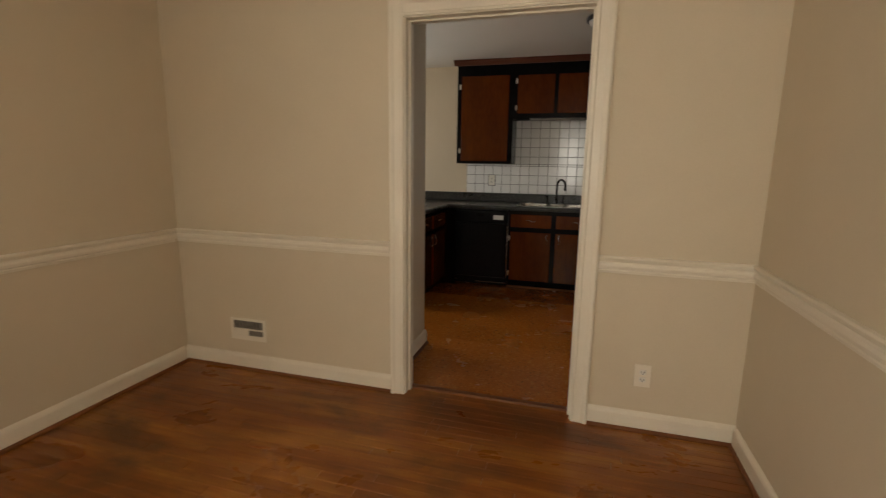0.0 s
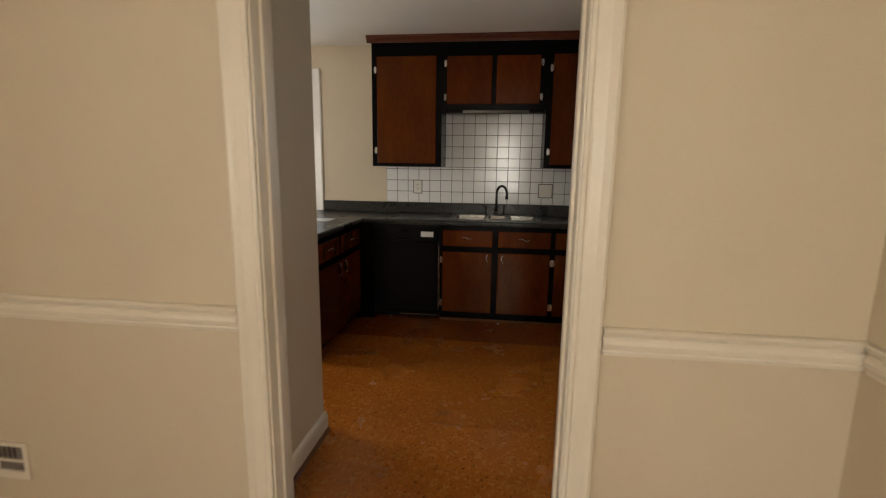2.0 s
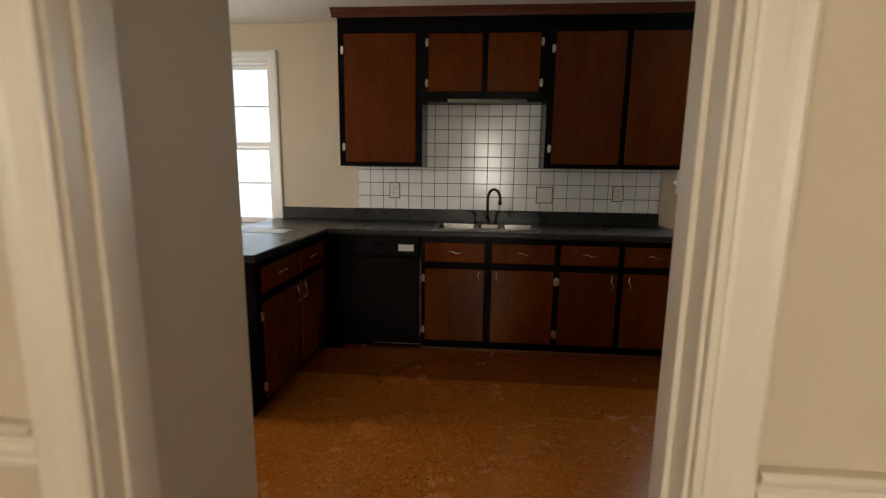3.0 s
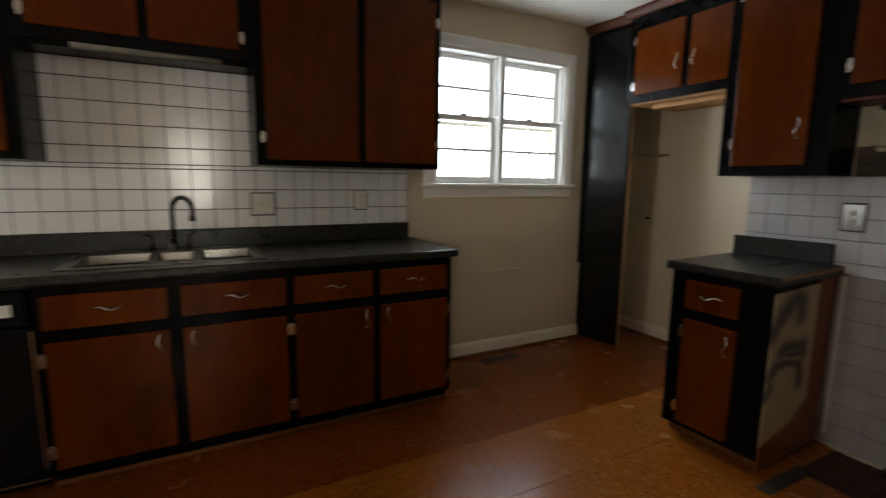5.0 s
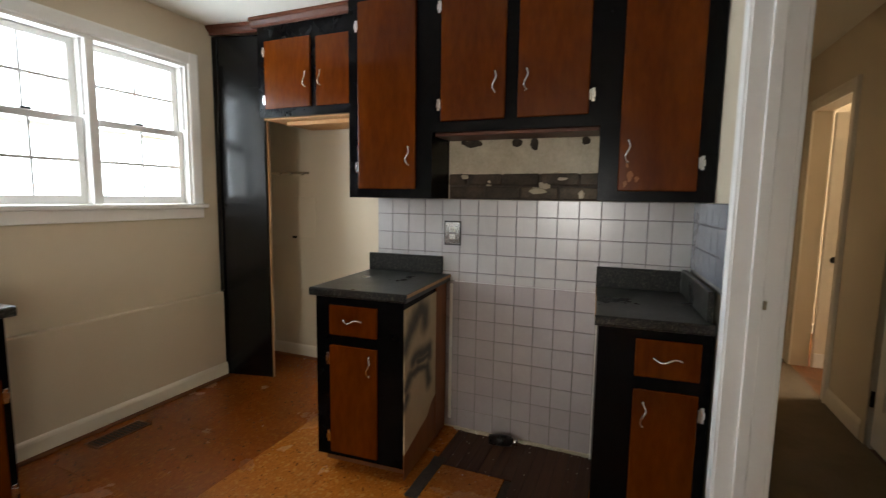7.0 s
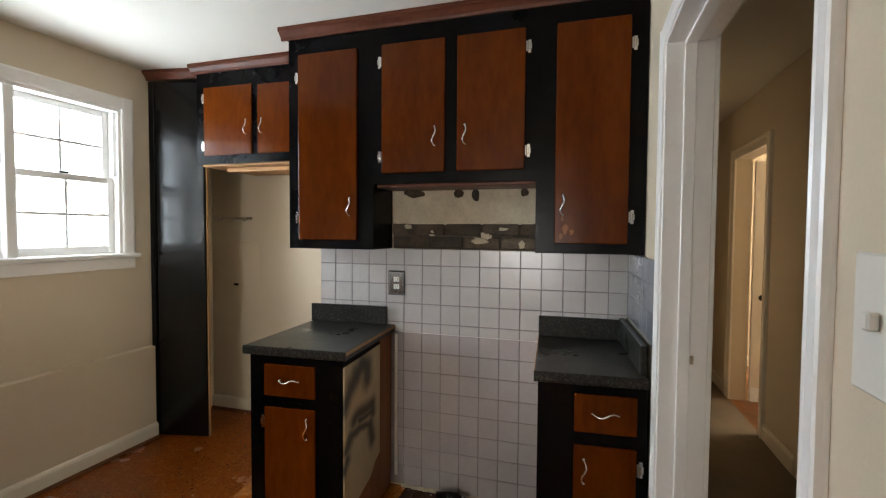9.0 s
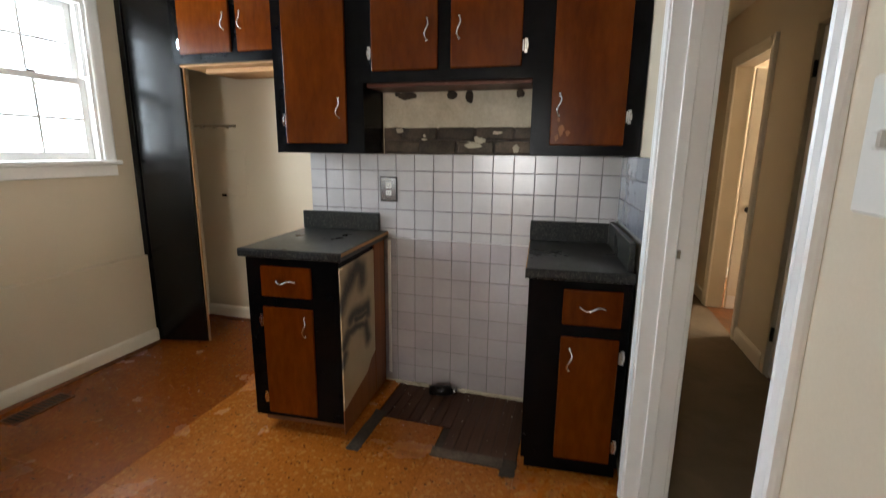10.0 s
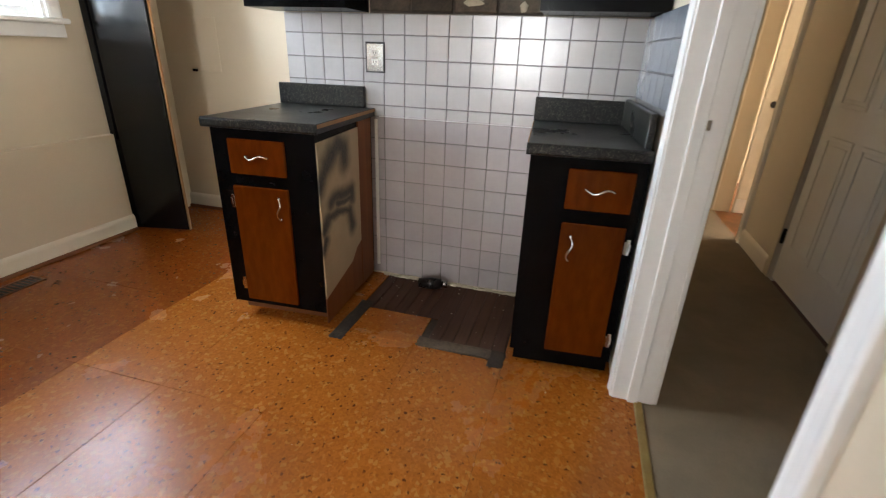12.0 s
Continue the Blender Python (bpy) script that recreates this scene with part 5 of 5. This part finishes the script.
bed.matrix_basis = RETURN
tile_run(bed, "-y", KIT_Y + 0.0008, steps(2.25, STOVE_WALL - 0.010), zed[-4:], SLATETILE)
setting("wall_backing", profile([(2.245, 1.8455), (STOVE_WALL - 0.0006, 1.8455), (STOVE_WALL - 0.0006, 1.888)], (0, 0, 0.9), (0, 0, 1.334), (1, 0, 0), (0, 1, 0)), PLASTER, "plaster backing of the tiled wall return")

bed = setting("brickwork", box(STOVE_WALL - 0.004, STOVE_WALL - 0.0005, 2.316, 3.114, 1.339, 1.4745), MORTAR, "two courses of dark crumbling brick exposed over the tiles", "brickwork")
for r, (zc, off) in enumerate(((1.375, 0.0), (1.445, 0.10))):
    yy = 2.316 - 0.2 + off
    while yy < 3.114:
        a, b = max(yy, 2.318), min(yy + 0.19, 3.112)
        if b - a > 0.03:
            bm = box(-0.013, 0, -(b - a) / 2, (b - a) / 2, -0.029, 0.029, 0.005, 2)
            for v in bm.verts:
                v.co += Vector((random.uniform(-1, 1), random.uniform(-1, 1), random.uniform(-1, 1))) * 0.0025
            piece("brick", mesh_of("brick", bm, BRICK), bed, (STOVE_WALL - 0.001 - random.uniform(0, 0.004), (a + b) / 2, zc))
        yy += 0.2
for yy, zz, w, h in ((2.62, 1.385, 0.055, 0.02), (2.585, 1.41, 0.03, 0.025), (2.88, 1.43, 0.02, 0.018), (2.40, 1.37, 0.018, 0.022), (3.02, 1.46, 0.025, 0.012), (2.50, 1.45, 0.03, 0.012)):
    bm = bmesh.new()
    bmesh.ops.create_icosphere(bm, subdivisions=2, radius=1, matrix=Matrix.Translation((STOVE_WALL - 0.015, yy, zz)) @ Matrix.Diagonal((0.004, w, h, 1)))
    for v in bm.verts:
        v.co += Vector((0, random.uniform(-1, 1) * w * 0.3, random.uniform(-1, 1) * h * 0.3))
    part("plaster_crumb", bm, PLASTER, bed, "patch of pale plaster")

# cork panels, laid round the stove gap
cork = setting("kitchen_floor", boxes((KIT_L, ALCOVE_WALL, KIT_Y - 0.05, SINK_WALL, -0.0215, -0.0085)), TAR, "amber cork floor panels with worn varnish and open seams", "floor")
gx = [KIT_L] + [-1.2, 0.35, 1.68] + [2.235, ALCOVE_WALL]
gy = [KIT_Y - 0.05, 2.275, 2.66, 3.03, 3.47, 3.89, 4.40, SINK_WALL]
made = {}
for a, b in zip(gx, gx[1:]):
    for c, e in zip(gy, gy[1:]):
        if a >= 2.23 and c < 3.0 and c > 2.2:
            continue
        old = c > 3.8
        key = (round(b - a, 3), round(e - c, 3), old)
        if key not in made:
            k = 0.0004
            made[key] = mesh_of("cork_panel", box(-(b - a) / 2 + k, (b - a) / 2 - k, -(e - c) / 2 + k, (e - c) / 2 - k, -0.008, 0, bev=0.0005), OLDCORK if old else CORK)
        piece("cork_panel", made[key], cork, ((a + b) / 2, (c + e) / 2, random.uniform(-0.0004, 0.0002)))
piece("cork_panel", mesh_of("cork_panel", box(-0.55, 0.55, -0.0145, 0.0145, -0.008, 0), CORK), cork, ((HALL_L + HALL_R) / 2, 1.7805, 0.0))
part("cork_tongue", box(2.236, 2.47, 2.66, 2.985, -0.008, -0.0005, 0.001), CORK, cork)
bare = setting("bare_floor", boxes((2.236, STOVE_WALL, 2.276, 3.029, -0.0082, -0.0075)), TAR, "patch of bare old wood floor in the stove gap", "floor")
yy = 2.28
while yy < 3.02:
    w = min(0.057, 3.027 - yy)
    x0 = 2.474 if yy + w > 2.66 else 2.302
    piece("plank", mesh_of("plank", box(-(STOVE_WALL - 0.003 - x0) / 2, (STOVE_WALL - 0.003 - x0) / 2, -w / 2 + 0.0008, w / 2 - 0.0008, -0.007, 0, 0.001), OLDWOOD), bare, ((x0 + STOVE_WALL - 0.003) / 2, yy + w / 2, -0.0025 + random.uniform(-0.0008, 0.0004)))
    yy += 0.0575
edge = bmesh.new()
yy = 2.29
while yy < 3.05:
    w = random.uniform(0.02, 0.05)
    box(STOVE_WALL - 0.016 - random.uniform(0, 0.010), STOVE_WALL - 0.009, yy, yy + w, -0.003, random.uniform(0.006, 0.020), 0.003, into=edge)
    yy += w
solid("plaster_edge", edge, PLASTER, "ragged line of crumbled plaster where tiles meet floor", "plaster")
for x0, x1, y0, y1 in ((2.17, 2.52, 2.985, 3.045), (2.19, 2.30, 2.275, 2.335), (2.236, 2.30, 2.335, 2.66)):
    bm = box(x0, x1, y0, y1, 0.0004, 0.0028, 0.001)
    bmesh.ops.subdivide_edges(bm, edges=[g for g in bm.edges if g.calc_length() > 0.04], cuts=4)
    for v in bm.verts:
        v.co.x += random.uniform(-0.006, 0.006)
        v.co.y += random.uniform(-0.006, 0.006)
    solid("adhesive_strip", bm, DUSTYGLUE if y1 - y0 > 0.2 else TAR, "dark torn adhesive strip on the floor at the stove gap", "adhesive")
crumbs = bmesh.new()
for k in range(80):
    q = random.random()
    if q < 0.45:
        at = (STOVE_WALL - 0.012 - abs(random.gauss(0, 0.02)), random.uniform(2.28, 3.05))
    elif q < 0.85:
        at = (random.uniform(2.3, 2.83), random.uniform(2.29, 3.0))
    else:
        at = (random.uniform(1.2, 2.25), random.uniform(1.95, 3.2))
    sz = random.uniform(0.001, 0.0038)
    bmesh.ops.create_icosphere(crumbs, subdivisions=1, radius=sz, matrix=Matrix.Translation((*at, sz * 0.4)) @ Matrix.Diagonal((random.uniform(0.7, 1.8), random.uniform(0.7, 1.8), 0.6, 1)))
tagged(solid("debris", crumbs, PLASTER, "pale crumbs of plaster scattered on the floor", "debris"), kind="stuff")

setting("hall_floor", boxes((DIN_R + 0.022, HALL_END, HALL_S, DIN_Y + 0.015, -0.021, -0.001)), CARPET, "worn brown-grey carpet in the hall", "carpet")
setting("hall_floor", boxes((4.12, HALL_END, -1.6, HALL_S, -0.021, -0.0012)), OAK, "reddish wood floor of the room beyond the hall", "floor")

# oak strips along the dining room
din = setting("dining_floor", boxes((DIN_L, DIN_R, DIN_BACK, KIT_Y - 0.05, -0.0215, -0.019)), TAR, "varnished reddish oak strip floor, worn and uneven in tone", "floor")
W = 0.057
rows = int((KIT_Y - 0.05 - DIN_BACK) / W)
far = bmesh.new()
planks = {}
for r in range(rows):
    y = KIT_Y - 0.05 - W * (r + 0.5)
    x = DIN_L
    while x < DIN_R - 0.01:
        ln = random.choice((0.45, 0.6, 0.75, 0.9, 1.1, 1.3))
        if DIN_R - x - ln < 0.25:
            ln = round(DIN_R - x, 3)
        if y > -0.8:
            if ln not in planks:
                planks[ln] = mesh_of("plank", box(-ln / 2 + 0.0006, ln / 2 - 0.0006, -W / 2 + 0.0005, W / 2 - 0.0005, -0.018, 0, 0.0012), OAK)
            piece("plank", planks[ln], din, (x + ln / 2, y, random.uniform(-0.0005, 0.0)))
        else:
            box(x + 0.0006, x + ln - 0.0006, y - W / 2 + 0.0005, y + W / 2 - 0.0005, -0.018, 0, into=far)
        x += ln
tagged(part("far_planks", far, OAK, din), kind="stuff")
